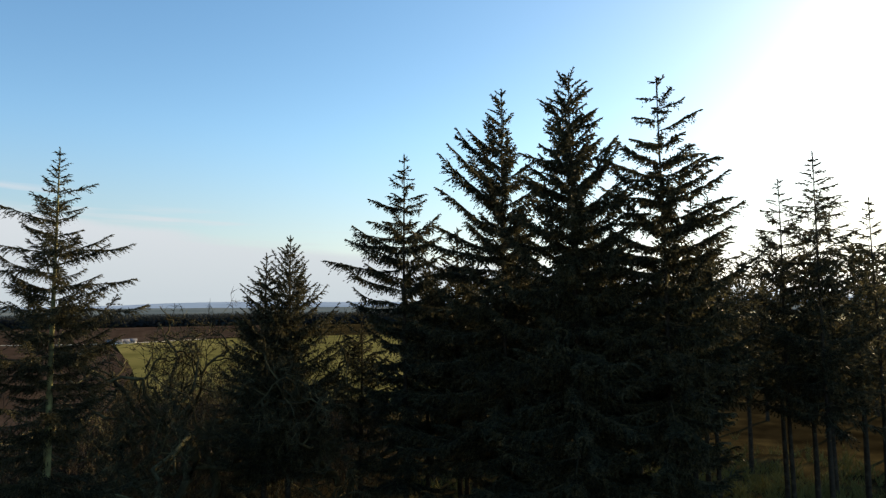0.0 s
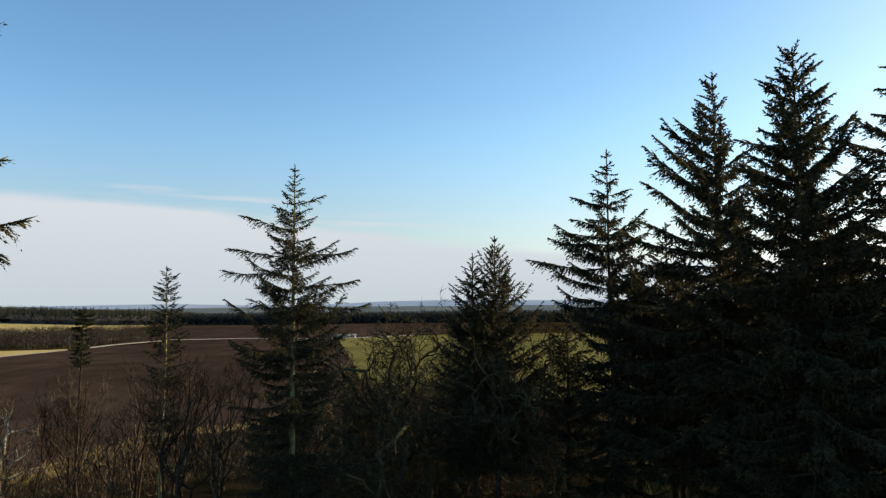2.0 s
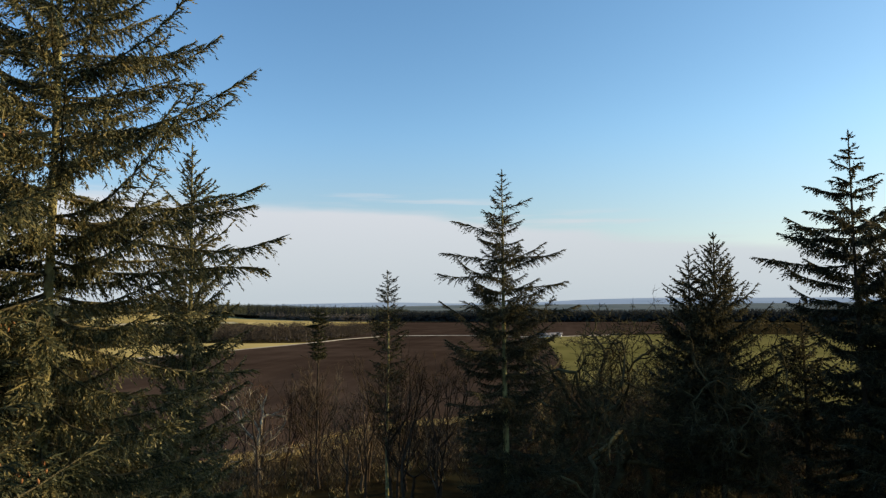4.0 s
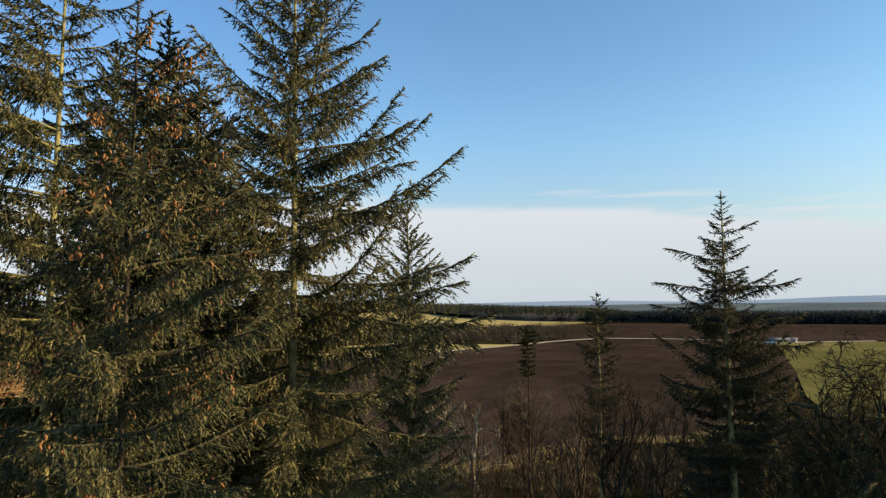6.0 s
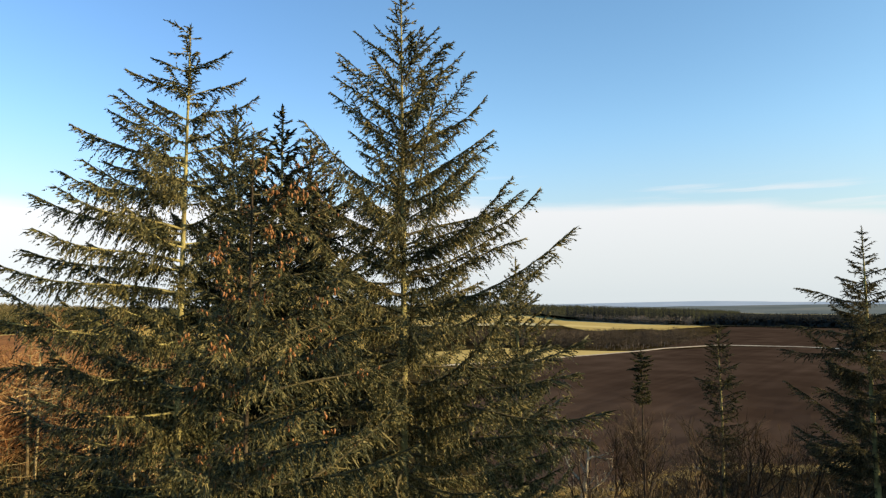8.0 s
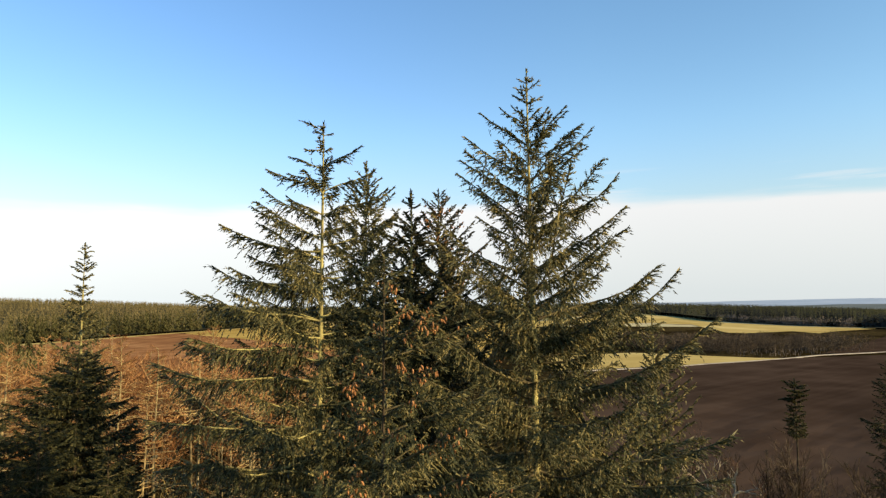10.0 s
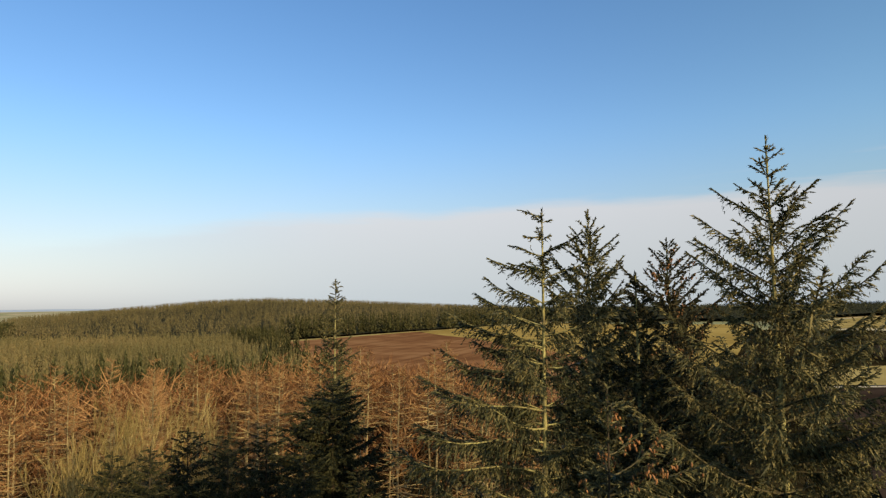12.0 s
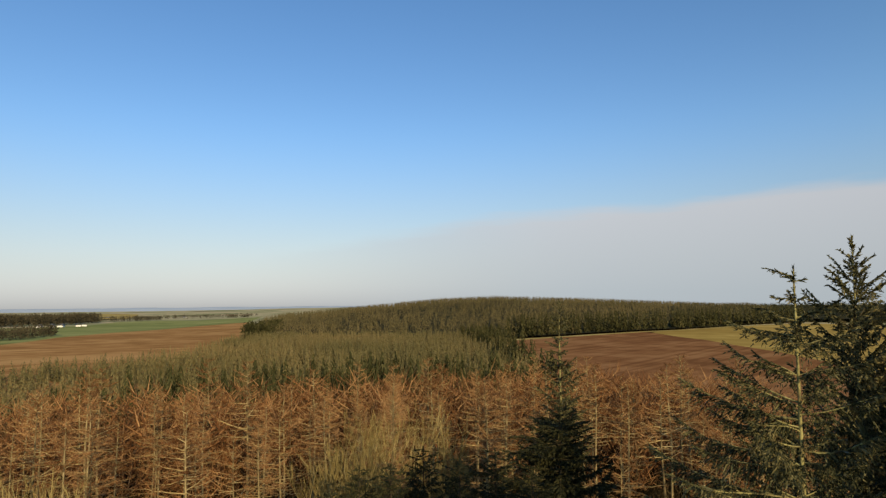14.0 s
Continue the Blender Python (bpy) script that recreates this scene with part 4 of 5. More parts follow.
# tall cone-shaped tree with long upswept boughs
near_spruce(1, -14.68, 5.8, 24.55, "tall spruce with upswept drooping boughs, lit olive green", crown_from=9.0, spread=CONE_SHAPE, thick=0.17, fine=0.95, gap=0.42, per=6, fill=0.95, inner=34, fringe=1.2, open_top=0.05, droop=0.95, rise=0.85, wide=1.2, extra=[
    (21.8, -20, 1.5, 0.75, 0.1), (20.4, -25, 2.0, 0.65, 0.1), (19.7, -15, 2.25, 0.55, 0.12), (18.1, -60, 3.1, 0.12, 0.33), (18.2, -22, 2.75, 0.30, 0.16), (16.7, -34.8, 3.96, 0.15, 0.33),
    (15.0, -43, 4.0, -0.05, 0.15), (14.6, -45, 4.6, -0.1, 0.12), (14.2, -47, 4.3, -0.15, 0.1), (21.9, 160, 1.5, 0.6, 0.1), (21.4, 165, 1.6, 0.5, 0.1), (22.7, 155, 1.1, 0.7, 0.05)])
# thin-crowned tree with long open boughs
near_spruce(2, -15.8, 1.1, 23.2, "spruce with a thin open crown and yellowish trunk", limb_mat=BARK, crown_from=9.0, spread=((0, 0.2), (0.8, 0.55), (1.6, 0.85), (2.5, 1.1), (4.0, 1.7), (6.0, 2.4), (10, 3.0), (16, 3.0)), thick=0.15, fine=0.9, gap=0.46, per=6, rise=0.45, open_top=0.18, wide=1.25, fill=0.95, fringe=1.6, inner=40, spray=1.1, droop=1.3, one_sided=175, extra=[
    (21.8, 160, 1.3, 0.05, 0.2), (20.9, 158, 1.4, 0.42, 0.15), (20.2, 162, 2.35, 0.05, 0.22), (19.3, 158, 2.75, 0.05, 0.18), (18.5, 162, 3.0, 0.08, 0.18), (19.2, 205, 2.2, 0.1, 0.15), (18.6, 198, 2.6, 0.08, 0.15),
    (17.9, 200, 3.0, 0.05, 0.1), (17.2, 190, 3.4, 0.05, 0.12), (16.3, 205, 3.6, 0.0, 0.12), (15.6, 195, 3.5, -0.05, 0.1), (22.2, -20, 0.9, 0.4, 0.1), (21.6, -12, 1.2, 0.35, 0.1), (21.0, -28, 1.5, 0.3, 0.12), (20.3, -15, 1.7, 0.25, 0.12), (19.6, -24, 1.9, 0.2, 0.12)])
near_spruce(3, -26.08, 3.87, 24.63, "slim light green spruce behind its thinner neighbour", crown_from=10.0, spread=((0, 0.1), (0.8, 0.45), (1.6, 0.9), (3.0, 1.5), (5.0, 2.2), (9.0, 3.0), (16.0, 3.2)), fine=1.5, wide=1.55, inner=26, gap=0.5)
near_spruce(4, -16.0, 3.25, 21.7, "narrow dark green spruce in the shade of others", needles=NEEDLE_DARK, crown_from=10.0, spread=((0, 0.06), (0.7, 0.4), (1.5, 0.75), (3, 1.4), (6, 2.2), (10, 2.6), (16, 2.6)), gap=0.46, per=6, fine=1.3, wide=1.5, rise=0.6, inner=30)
near_spruce(5, -24.34, 6.34, 23.3, "spruce with brown cones in its top", needles=NEEDLE_SHADED, crown_from=10.0, spread=((0, 0.15), (0.8, 0.6), (2.0, 1.2), (4.0, 2.1), (8.0, 3.2), (16.0, 3.4)), fine=1.5, wide=1.6, gap=0.46, inner=30, cones=0.75)
near_spruce(6, -11.1, 1.6, 19.7, "dense drooping spruce hung with orange-brown cones", crown_from=9.0, spread=((0, 0.1), (0.7, 0.5), (1.5, 0.95), (3, 1.5), (6, 2.2), (10, 2.7), (16, 2.7)), thick=0.08, bark=DARK_BARK, gap=0.42, per=6, fine=0.9, wide=1.0, fill=1.0, inner=30, droop=1.3, rise=0.45, cones=0.9, curl_up=0.6, fringe=0.8, one_sided=-8, extra=[
    (14.4, 95, 2.3, -0.12, 0.1), (13.2, 120, 2.6, -0.2, 0.1), (12.2, 80, 2.9, -0.2, 0.1), (15.6, 130, 1.9, -0.05, 0.1)])
near_spruce(7, -18.8, 11.8, 18.4, "smaller spruce beside the tall one", crown_from=5.0, spread=((0, 0.08), (0.7, 0.3), (1.5, 0.7), (3, 1.2), (5, 1.6), (9, 1.9), (16, 1.8)), fine=1.3, wide=1.3, gap=0.42, per=6, inner=34)
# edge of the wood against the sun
near_spruce(8, -16.94, 28.43, 20.1, "tall spruce with a spreading open crown", needles=NEEDLE_SHADED, extra=[(16.8, 112, 2.6, 0.28, 0.0), (15.4, 110, 3.1, 0.16, 0.0), (14.5, 114, 3.3, 0.08, 0.02), (18.0, -68, 1.5, 0.4, 0.0), (15.3, -68, 3.0, 0.2, 0.0), (13.9, -66, 3.2, 0.1, 0.04), (12.8, -70, 3.7, 0.05, 0.05)], crown_from=4.0, spread=((0, 0.06), (0.8, 0.35), (1.6, 0.6), (3.0, 1.1), (4.5, 1.8), (6.5, 2.5), (9, 2.9), (16, 2.9)), fine=1.35, wide=1.15, thick=0.2, open_top=0.1, gap=0.46, per=6, spray=1.4, inner=22, rise=0.5, droop=0.7, fringe=1.2)
near_spruce(9, -8.5, 36.2, 16.9, "dense dark spruce with a pointed crown", needles=NEEDLE_SHADED, bark=DARK_BARK, crown_from=4.0, spread=((0, 0.06), (0.7, 0.35), (1.5, 0.9), (3.0, 1.7), (6, 2.9), (12, 3.4)), fine=1.6, wide=1.3, gap=0.46, inner=45)
near_spruce(10, -10.0, 36.9, 16.0, "dark spruce close beside its twin", needles=NEEDLE_SHADED, bark=DARK_BARK, crown_from=4.0, spread=((0, 0.15), (0.7, 0.5), (1.5, 0.9), (3.0, 1.6), (6, 2.5), (12, 2.8)), fine=1.6, wide=1.3, gap=0.44, inner=45, rise=0.7)
near_spruce(11, -2.0, 33.9, 20.9, "dark spruce with layered drooping boughs", needles=NEEDLE_SHADED, bark=DARK_BARK, crown_from=4.5, spread=((0, 0.15), (0.7, 0.55), (1.5, 0.85), (3.0, 1.25), (4.0, 1.6), (5.2, 2.7), (6.3, 3.2), (9, 3.2), (14, 3.4)), fine=1.45, gap=0.68, per=6, open_top=0.1, rise=0.35, inner=64, wide=1.6, spray=1.3, droop=0.9, extra=[(16.0, 85, 2.9, 0.0, 0.15), (14.9, 90, 4.0, -0.06, 0.16), (18.0, 88, 1.8, 0.2, 0.1), (17.0, 92, 1.9, 0.1, 0.12)])
near_spruce(12, 2.9, 30.9, 23.4, "tall thin-topped spruce with steep boughs", needles=NEEDLE_SHADED, bark=DARK_BARK, crown_from=4.5, spread=((0, 0.15), (0.8, 0.5), (1.6, 0.85), (3.0, 1.2), (6, 2.6), (9, 3.4), (14, 3.8)), fine=1.45, gap=0.56, per=6, open_top=0.15, inner=64, wide=1.85, spray=1.35, rise=1.0, one_sided=70, fringe=2.0, extra=[(19.0, 95, 2.2, 1.0, 0.1), (18.2, 80, 2.6, 0.9, 0.1), (17.4, 100, 3.0, 0.8, 0.1), (16.4, 85, 3.1, 0.6, 0.1)])
near_spruce(13, 5.5, 27.5, 22.9, "tall dark spruce with a dense top", needles=NEEDLE_SHADED, bark=DARK_BARK, crown_from=4.5, spread=((0, 0.15), (1.0, 0.8), (2.0, 1.25), (4, 1.9), (6, 2.6), (9, 3.4), (14, 3.8)), fine=1.45, wide=1.85, spray=1.2, gap=0.50, per=7, inner=64, rise=0.75)
near_spruce(14, 9.3, 27.5, 22.7, "tall dark spruce with long level boughs", needles=NEEDLE_SHADED, bark=DARK_BARK, crown_from=4.5, spread=((0, 0.2), (1.0, 0.85), (2.0, 1.4), (3, 2.1), (4.5, 2.4), (9, 3.3), (14, 3.6)), fine=1.45, open_top=0.2, gap=0.64, per=6, droop=0.6, rise=0.4, inner=64, wide=1.85, spray=1.35, fringe=1.5)
near_spruce(15, -29.3, 34.0, 15.6, "slender spruce with a thin pale trunk and dead lower twigs", needles=NEEDLE_DARK, limb_mat=GREY_TWIG, crown_from=4.0, spread=((0, 0.15), (0.5, 0.5), (1.2, 0.8), (2.2, 0.9), (3.2, 1.4), (4.5, 1.5), (5.5, 1.3), (8, 1.5), (12, 1.2)), fine=1.5, wide=1.15, thick=0.115, gap=0.42, open_top=0.2, fill=0.9, inner=1, spray=1.3, rise=0.45, droop=0.8, fringe=5.0)
near_spruce(16, -41.4, 39.3, 13.1, "small dark conifer with a tufted top", needles=NEEDLE_DARK, bark=DARK_BARK, limb_mat=GREY_TWIG, crown_from=9.6, spread=((0, 0.4), (0.5, 0.8), (1.2, 1.0), (2.0, 0.7), (3.5, 0.9)), fine=1.5, rise=0.15, wide=1.6, fill=1.6, gap=0.34, open_top=0.05, thick=0.12, spray=1.5, fringe=2.0)
near_spruce(17, -43.7, -10.0, 22.8, "slender spruce with a thin top above the larches", crown_from=7.0, spread=((0, 0.15), (0.8, 0.5), (1.5, 0.8), (2.4, 0.6), (3.2, 1.0), (4.5, 1.2), (6, 1.5), (8, 1.9), (14, 2.2)), fine=1.6, wide=1.6, gap=0.5, thick=0.16, open_top=0.1, rise=0.5, spray=1.3, droop=0.8, inner=6)
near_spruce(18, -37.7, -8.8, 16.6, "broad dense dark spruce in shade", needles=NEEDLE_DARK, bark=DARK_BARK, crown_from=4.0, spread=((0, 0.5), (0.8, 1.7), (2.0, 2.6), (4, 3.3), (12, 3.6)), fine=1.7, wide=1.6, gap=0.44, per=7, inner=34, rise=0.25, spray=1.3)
# dark spruces added to darken the area where the near spruces' shadow falls
shade = spruce(39, 16.6, needles=NEEDLE_DARK, label="dense dark spruce added where shadow falls", group=NEAR, crown_from=4.0, spread=((0, 0.3), (1.2, 1.2), (3.0, 2.0), (6, 2.8), (12, 3.0)), bark=DARK_BARK, fine=1.9, wide=1.3, gap=0.55, droop=1.0, inner=34, rise=0.3, spray=1.3)
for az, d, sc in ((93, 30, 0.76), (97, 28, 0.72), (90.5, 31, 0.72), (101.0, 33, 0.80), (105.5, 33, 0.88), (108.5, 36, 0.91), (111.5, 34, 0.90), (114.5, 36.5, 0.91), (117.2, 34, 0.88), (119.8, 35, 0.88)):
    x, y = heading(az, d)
    ob = tagged(copy_thing(shade, pose(0, 0, 0)), "dense dark spruce added where shadow falls") if az != 93 else shade
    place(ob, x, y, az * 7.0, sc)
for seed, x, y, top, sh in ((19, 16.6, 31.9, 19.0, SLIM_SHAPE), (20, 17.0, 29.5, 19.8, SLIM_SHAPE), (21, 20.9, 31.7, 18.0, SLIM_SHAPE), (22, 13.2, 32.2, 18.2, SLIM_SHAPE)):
    near_spruce(seed, x, y, top, "dark spruce standing against the sun", needles=NEEDLE_SHADED, bark=DARK_BARK, crown_from=8.0, spread=sh, fine=1.8, wide=1.15, spray=1.4, open_top=0.15, gap=0.5, per=6, inner=22, rise=0.4, fringe=2.0, thick=0.13)

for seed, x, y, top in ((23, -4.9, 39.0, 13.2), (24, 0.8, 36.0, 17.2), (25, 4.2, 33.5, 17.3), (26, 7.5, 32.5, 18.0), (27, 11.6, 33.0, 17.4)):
    near_spruce(seed, x, y, top, "dark spruce close behind the wood edge", needles=NEEDLE_SHADED, bark=DARK_BARK, crown_from=5.0, spread=((0, 0.1), (1.0, 0.6), (2.5, 1.4), (5, 2.3), (9, 2.9), (14, 3.0)), fine=2.3, wide=1.2, gap=0.6, inner=30, rise=0.6, spray=1.3)

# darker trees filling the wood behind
fillers = [spruce(40 + n, 16.0, needles=NEEDLE_SHADED, bark=DARK_BARK, label="dark spruce deep in the wood", group="spruces of the dark wood", crown_from=8.0, spread=((0, 0.15), (1.5, 1.2), (4, 2.4), (8, 2.9), (15, 3.0)), fine=6.0, wide=1.0, gap=0.85, inner=60) for n in range(3)]
wood_spots = []
rng = np.random.default_rng(77)
for x, y in scatter(rng, [(-6, 38), (0, 36), (12, 34), (22, 33), (30, 33), (52, 44), (60, 80), (20, 78), (-4, 60)], 46):
    if all((x - u) ** 2 + (y - w) ** 2 > 10 for u, w in wood_spots):
        wood_spots.append((x, y))
wood_spots += [(8.0, 30.4), (6.6, 30.2), (11.2, 29.8), (-1.0, 38.0), (1.2, 35.5), (4.5, 35.0), (7.2, 32.5), (8.6, 36.0), (11.5, 32.0), (13.0, 37.0), (5.8, 40.0), (1.8, 41.5)]
for n, (x, y) in enumerate(wood_spots):
    far = math.hypot(x, y)
    az = math.degrees(math.atan2(-x, y))
    top = 13.9 + far * (np.interp(az, [-23, -15], [0.055, 0.032]) + rng.uniform(-0.012, 0.008))
    if n < 3:
        place(fillers[n], x, y, rng.uniform(0, 360), top / 16)
    else:
        src = fillers[n % 3]
        ob = copy_thing(src, pose(0, 0, 0))
        place(ob, x, y, rng.uniform(0, 360), top / 16)

# ---- larches ----
kinds = [larch(60 + n, 15.0, crown_from=2.5, reach=1.0, twigs=1.25, gap=0.62) for n in range(5)]
far_kinds = [larch(70 + n, 15.0, crown_from=7.5, reach=1.05, twigs=0.8, gap=0.6, girth=1.6) for n in range(3)]
spots = []
zone = polar((84, 36), (92, 36), (100, 40), (112, 44), (125, 45), (140, 40), (152, 38), (152, 80), (140, 82), (120, 86), (102, 90), (90, 90), (84, 80))
for x, y in scatter(np.random.default_rng(5), zone, 1500):
    room = 26 if math.hypot(x, y) < 55 else 18
    if all((x - u) ** 2 + (y - w) ** 2 > room for u, w in spots) and (x + 37.7) ** 2 + (y + 8.8) ** 2 > 14 and len(spots) < 110:
        spots.append((x, y))
spots = [p for p in spots if not (math.hypot(*p) < 40 and 97 < math.degrees(math.atan2(-p[0], p[1])) < 121)]
rng = np.random.default_rng(6)
used = set()
for x, y in spots:
    src = kinds[rng.integers(5)] if math.hypot(x, y) < 62 else far_kinds[rng.integers(3)]
    ob = copy_thing(src, pose(0, 0, 0)) if src.name in used else src
    used.add(src.name)
    place(ob, x, y, rng.uniform(0, 360), rng.uniform(0.80, 1.12))
# larches further back and the thicket under them
p = scatter(RNG, polar((82, 78), (102, 84), (120, 80), (140, 76), (168, 74), (168, 112), (140, 112), (120, 116), (102, 122), (88, 118)), 520)
twig_stuff("larch_wood", p, RNG.uniform(11, 15.5, len(p)), LARCH_TWIG, "leafless orange-brown larch wood", 33, per=120, spread=0.11, width=0.010, splay=1.0)
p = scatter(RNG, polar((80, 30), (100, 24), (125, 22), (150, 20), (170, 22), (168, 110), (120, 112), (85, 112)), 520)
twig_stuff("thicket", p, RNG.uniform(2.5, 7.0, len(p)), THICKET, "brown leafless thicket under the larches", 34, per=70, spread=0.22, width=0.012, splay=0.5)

# ---- bare broadleaf trees ----
BARE = "bare trees at the field edge"
oaks = [bare_tree(sd, hgt, OAK, "gnarled leafless oak with twisting limbs", crook=0.42, rise=0.03, depth=6, fork=3, spread=0.1, group=BARE, rad=0.24, dev=0.95, fineness=0.03) for sd, hgt in ((80, 14.6), (79, 14.0))]
for n, (x, y, turn, sc) in enumerate(((-13.7, 39.6, 0, 1.0), (-16.4, 38.6, 0, 0.98), (-12.3, 42.4, 140, 0.95), (-18.2, 42.5, 230, 0.9), (-5.0, 39.5, 70, 0.9), (-15.0, 44.5, 300, 0.92), (-6.3, 42.5, 190, 0.85))):
    place(oaks[n] if n < 2 else copy_thing(oaks[n % 2], pose(0, 0, 0)), x, y, turn, sc)
place(bare_tree(77, 9.5, GREY_TWIG, "bare birch with several upswept stems", stems=4, crook=0.08, rise=0.12, depth=3, fork=4, spread=0.16, group=BARE, rad=0.14, dev=0.5), -41.9, 38.9)
place(bare_tree(83, 10.5, PALE_BARK, "bare tree with a pale forked trunk and reddish twigs", twig_mat=RED_TWIG, crook=0.2, rise=0.10, depth=5, fork=3, spread=0.03, group=BARE, rad=0.24, dev=0.6), -43.4, 35.0)
for n, (x, y, hgt) in enumerate(((-41.0, 39.0, 10.5), (-37.7, 35.9, 9.8), (-30.5, 37.5, 10.6), (-27.0, 36.5, 10.4), (-28.6, 33.6, 11.0), (-25.4, 34.6, 10.8), (-26.0, 31.6, 10.0), (-31.8, 34.6, 10.0), (-33.5, 36.0, 9.2), (-29.6, 35.4, 9.8), (-24.2, 33.0, 9.6), (-42.6, 36.8, 8.8), (-24.5, 38.0, 7.5), (-21.5, 36.0, 7.0), (-35.5, 39.0, 8.8), (-39.5, 31.5, 9.0), (-46.5, 33.5, 8.5), (-31.5, 32.5, 7.2), (-26.5, 33.0, 7.0), (-20.5, 33.0, 6.5), (-47.5, 38.5, 8.0))):
    place(bare_tree(82 + n, hgt, GREY_TWIG, "young leafless birch at the field edge", crook=0.08, rise=0.15, depth=4, fork=3, spread=0.05, group=BARE, rad=0.12, dev=0.46), x, y)
PALES = "pale leafless willows"
pale = [bare_tree(90 + n, 9.5, PALE_TWIG, "pale leafless willow with many upright stems", stems=6, crook=0.07, rise=0.16, depth=4, fork=3, spread=0.06, group=PALES, rad=0.12, dev=0.22, fineness=0.015) for n in range(3)]
for n, (x, y, sc) in enumerate(((-24.0, -31.8, 1.75), (-38.0, -22.8, 1.75), (-30.4, -4.0, 1.35), (-45.0, -24.5, 1.7), (-33.5, -1.0, 1.2), (-49.0, -21.0, 1.65), (-22.5, -27.5, 1.25))):
    ob = pale[n] if n < 3 else copy_thing(pale[n % 3], pose(0, 0, 0))
    place(ob, x, y, 57.0 * n, sc)



# ---- field edge: dry grass bank and tumbled dyke ----
def grass_stuff(name, line, width, count, mat, label, seed, tall=0.6):
    """Tussocks of dry grass along a line."""
    rng = np.random.default_rng(seed)
    p = np.array(line)
    u = rng.uniform(0, len(p) - 1, count)
    spots = np.stack([np.interp(u, np.arange(len(p)), p[:, i]) for i in (0, 1)], 1) + rng.normal(size=(count, 2)) * width
    per = 14
    b = np.repeat(spots, per, 0) + rng.normal(size=(count * per, 2)) * 0.22
    base = np.column_stack([b, land(b[:, 0], b[:, 1])])
    way = np.column_stack([rng.normal(size=(count * per, 2)) * 0.5, np.ones(count * per)])
    s = Soup()
    blades(s, base, way, rng.uniform(0.5, 1.2, count * per) * tall, 0.07, rng, False)
    return tagged(new(name, s.mesh(name, mat)), label, "grass", kind="stuff")


p = scatter(RNG, polar((30, 44), (20, 42), (8, 44), (4, 60), (10, 90), (24, 90), (30, 70)), 420)
twig_stuff("hedge_scrub", p, RNG.uniform(3.0, 8.0, len(p)), GREY_TWIG, "dark leafless scrub at the wood edge", 35, per=90, spread=0.22, width=0.008, splay=0.6)
p = scatter(RNG, polar((58, 46), (48, 48), (38, 52), (26, 50), (26, 66), (40, 66), (50, 58), (58, 54)), 260)
twig_stuff("young_scrub", p, RNG.uniform(1.5, 5.5, len(p)), GREY_TWIG, "low leafless scrub among the birches", 36, per=70, spread=0.20, width=0.009, splay=0.5)
EDGE = polar((60, 61), (55, 62), (51.7, 64), (49.3, 67), (42, 77), (35, 82), (28, 96))
grass_stuff("bank_grass", EDGE, 0.9, 2200, VERGE, "pale dry grass along the field edge", 51, tall=0.5)
grass_stuff("wood_grass", polar((-8, 46), (-20, 52), (-30, 50), (-38, 56)), 8.0, 1100, PASTURE, "yellow-green grass and brambles between the trunks", 53, tall=1.0)
grass_stuff("rough_grass", polar((58, 52), (48, 55), (40, 62), (32, 66), (20, 60)), 5.0, 160, VERGE, "rough yellowed grass between the bare trees", 52, tall=0.45)


def stone_mesh(seed):
    rng = np.random.default_rng(seed)
    bm = bmesh.new()
    bmesh.ops.create_icosphere(bm, subdivisions=1, radius=0.5)
    for v in bm.verts:
        v.co = Vector((v.co.x * 1.25, v.co.y * 0.9, v.co.z * 0.75)) * rng.uniform(0.8, 1.15)
    me = bpy.data.meshes.new("dyke_stone")
    bm.to_mesh(me)
    bm.free()
    me.materials.append(STONE)
    return me


def dyke():
    """A tumbled field wall of loose stones."""
    ob = tagged(new("stone_dyke"), "tumbled dry-stone dyke half buried in grass", "wall")
    shapes = [stone_mesh(n) for n in range(4)]
    rng = np.random.default_rng(8)
    p = np.array(polar((51.5, 63.6), (49.3, 66.5), (42.5, 76), (38, 80)))
    for n in range(120):
        u = rng.uniform(0, len(p) - 1)
        x, y = (float(np.interp(u, np.arange(len(p)), p[:, i])) + rng.normal() * 0.4 for i in (0, 1))
        size = rng.uniform(0.25, 0.6)
        o = part("stone", shapes[n % 4], ob)
        o.location = (x, y, float(land(x, y)) + size * 0.15 + (0.3 if rng.random() < 0.3 else 0.0))
        o.scale = (size,) * 3
        o.rotation_euler = (rng.normal() * 0.3, rng.normal() * 0.3, rng.uniform(0, 6))


dyke()


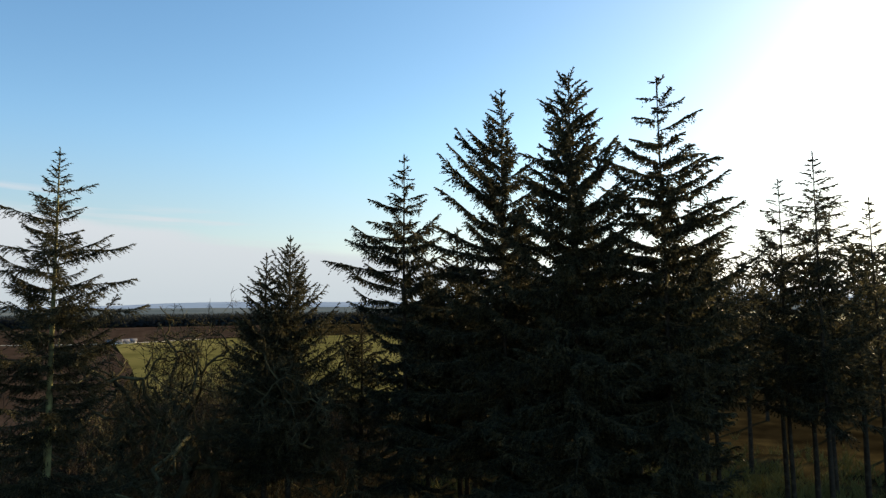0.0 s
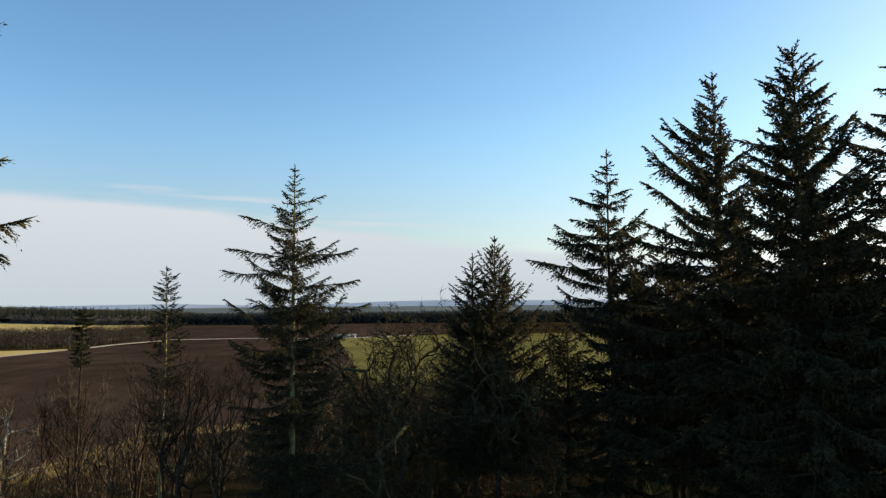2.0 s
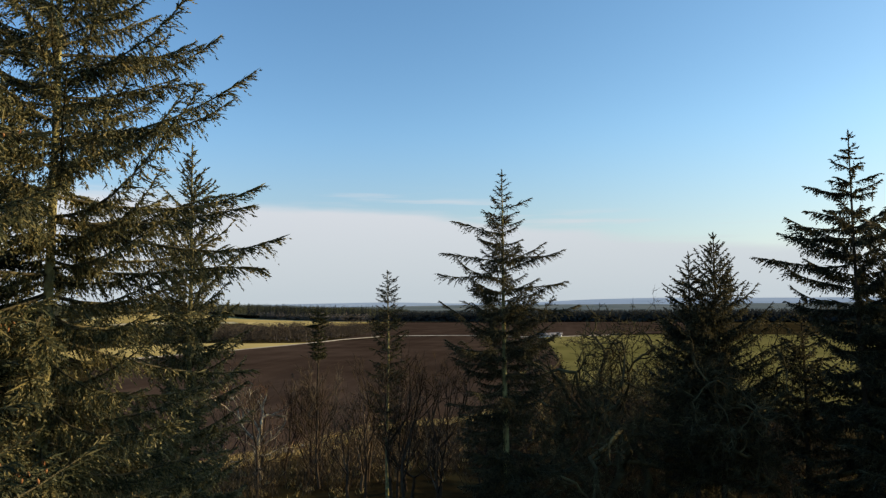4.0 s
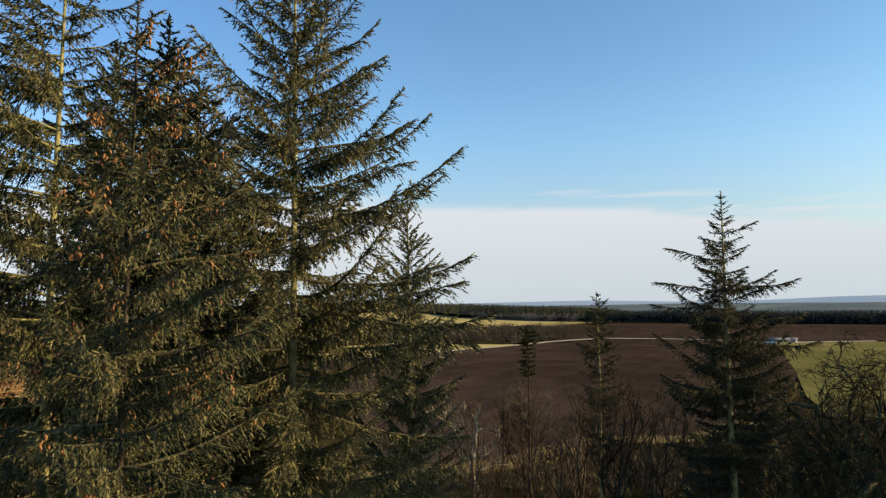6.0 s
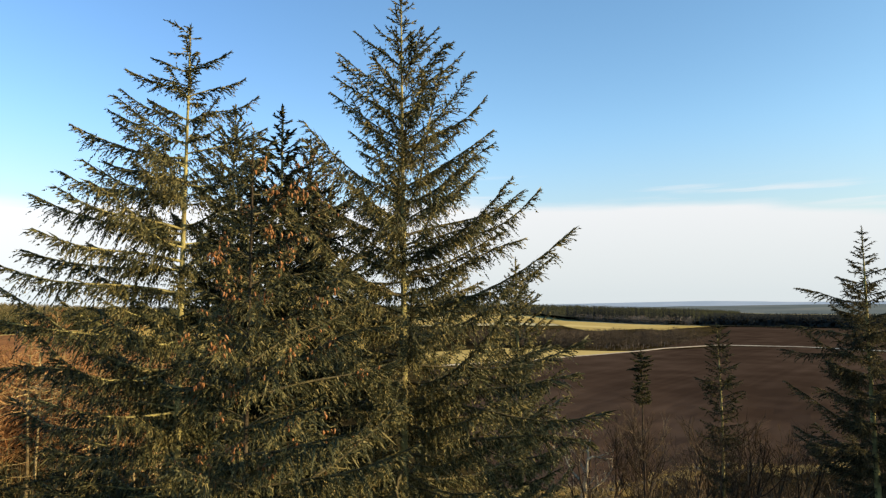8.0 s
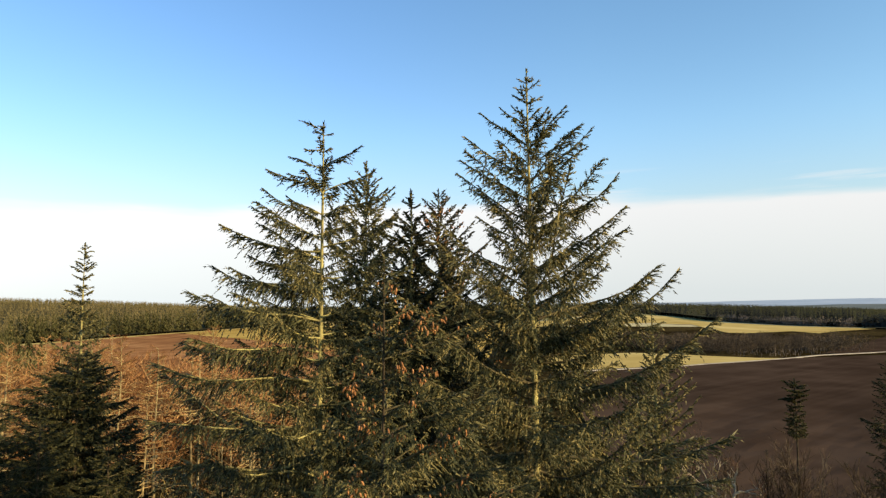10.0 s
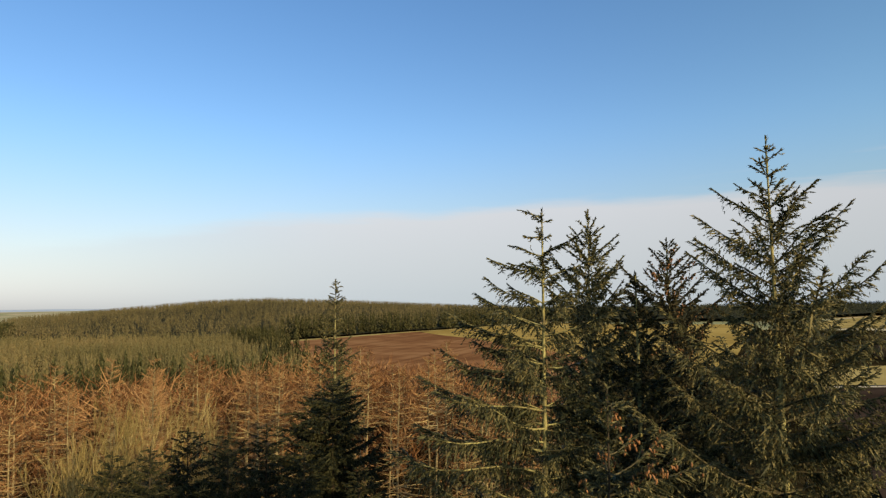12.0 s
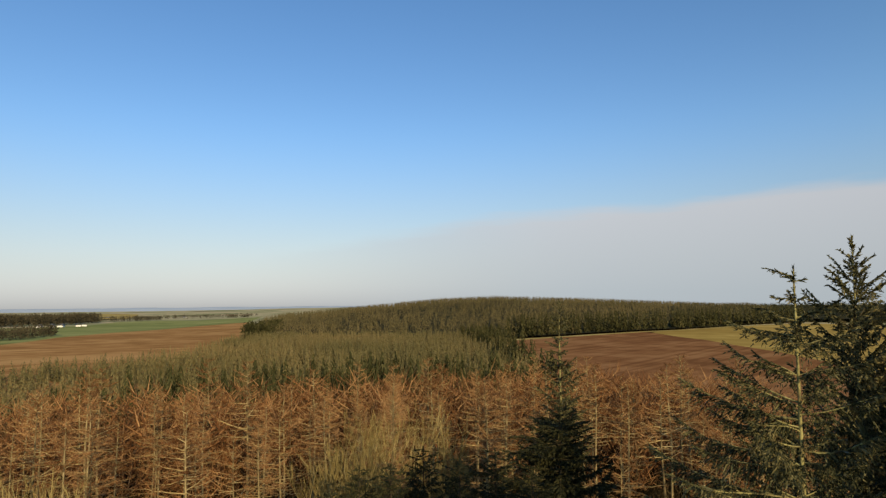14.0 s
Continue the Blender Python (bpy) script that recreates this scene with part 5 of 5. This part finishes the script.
# ---- farms in the distance ----
def farm_house(x, y, length, width, wall_h, turn, label):
    ob = tagged(new("farm_building"), label, "building", "distant farm buildings")
    bm = bmesh.new()
    bmesh.ops.create_cube(bm, size=1.0, matrix=Matrix.Translation((0, 0, wall_h / 2 - 0.3)) @ Matrix.Diagonal((length, width, wall_h + 0.6, 1)))
    me = bpy.data.meshes.new("farm_wall")
    bm.to_mesh(me)
    bm.free()
    me.materials.append(WHITE)
    part("wall", me, ob)
    rise, over = width * 0.36, 0.4
    s = Soup()
    a, b = length / 2 + over, width / 2 + over
    for z in (0.0, 0.25):
        s.v.append(np.array([(-a, -b, wall_h + z), (a, -b, wall_h + z), (a, 0, wall_h + rise + z), (-a, 0, wall_h + rise + z), (-a, b, wall_h + z), (a, b, wall_h + z)]))
    s.f.append(np.array([(0, 1, 2, 3), (3, 2, 5, 4), (9, 8, 7, 6), (10, 11, 8, 9), (0, 6, 7, 1), (4, 5, 11, 10), (0, 3, 9, 6), (3, 4, 10, 9), (1, 7, 8, 2), (2, 8, 11, 5)]))
    part("roof", s.mesh("farm_roof", SLATE), ob)
    for k in range(3):
        bm = bmesh.new()
        bmesh.ops.create_cube(bm, size=1.0, matrix=Matrix.Translation(((k - 1) * length * 0.28, -width / 2, wall_h * 0.55)) @ Matrix.Diagonal((1.1 if wall_h > 1 else 0.5, 0.12, wall_h * 0.5, 1)))
        me = bpy.data.meshes.new("farm_window")
        bm.to_mesh(me)
        bm.free()
        me.materials.append(SLATE)
        part("window", me, ob)
    ob.location = (x, y, float(land(x, y)))
    ob.rotation_euler = (0, 0, radians(turn))


for az, d, ln, tn in ((26.6, 287, 5.5, 25), (26.0, 289, 4.0, 28), (25.4, 291, 3.2, 20), (144.3, 1150, 34, 50), (143.5, 1150, 24, 50), (142.9, 1160, 16, 40), (141.8, 1175, 22, 55), (141.4, 1180, 12, 55), (134.2, 2600, 60, 50), (139.8, 2700, 40, 30)):
    x, y = heading(az, d)
    farm_house(x, y, ln, 2.4 if d < 600 else 7.0, 0.9 if d < 600 else 2.6, tn, "small white farm building with a slate roof")

p = np.concatenate([scatter(RNG, polar((a, d), (a - w, d), (a - w, d + 60), (a, d + 60)), n) for a, d, w, n in ((137.9, 1750, 2.0, 60), (130.9, 2000, 0.7, 22), (129.9, 2000, 0.7, 22), (141.0, 1500, 3.6, 30), (146.5, 2600, 18.0, 260), (139.5, 2100, 9.0, 60))])
round_stuff("field_clumps", p, RNG.uniform(7, 12, len(p)), WESTWOOD, "dark clumps of trees among the far fields", 28, per=30, leaf=0.16, wide=0.5)
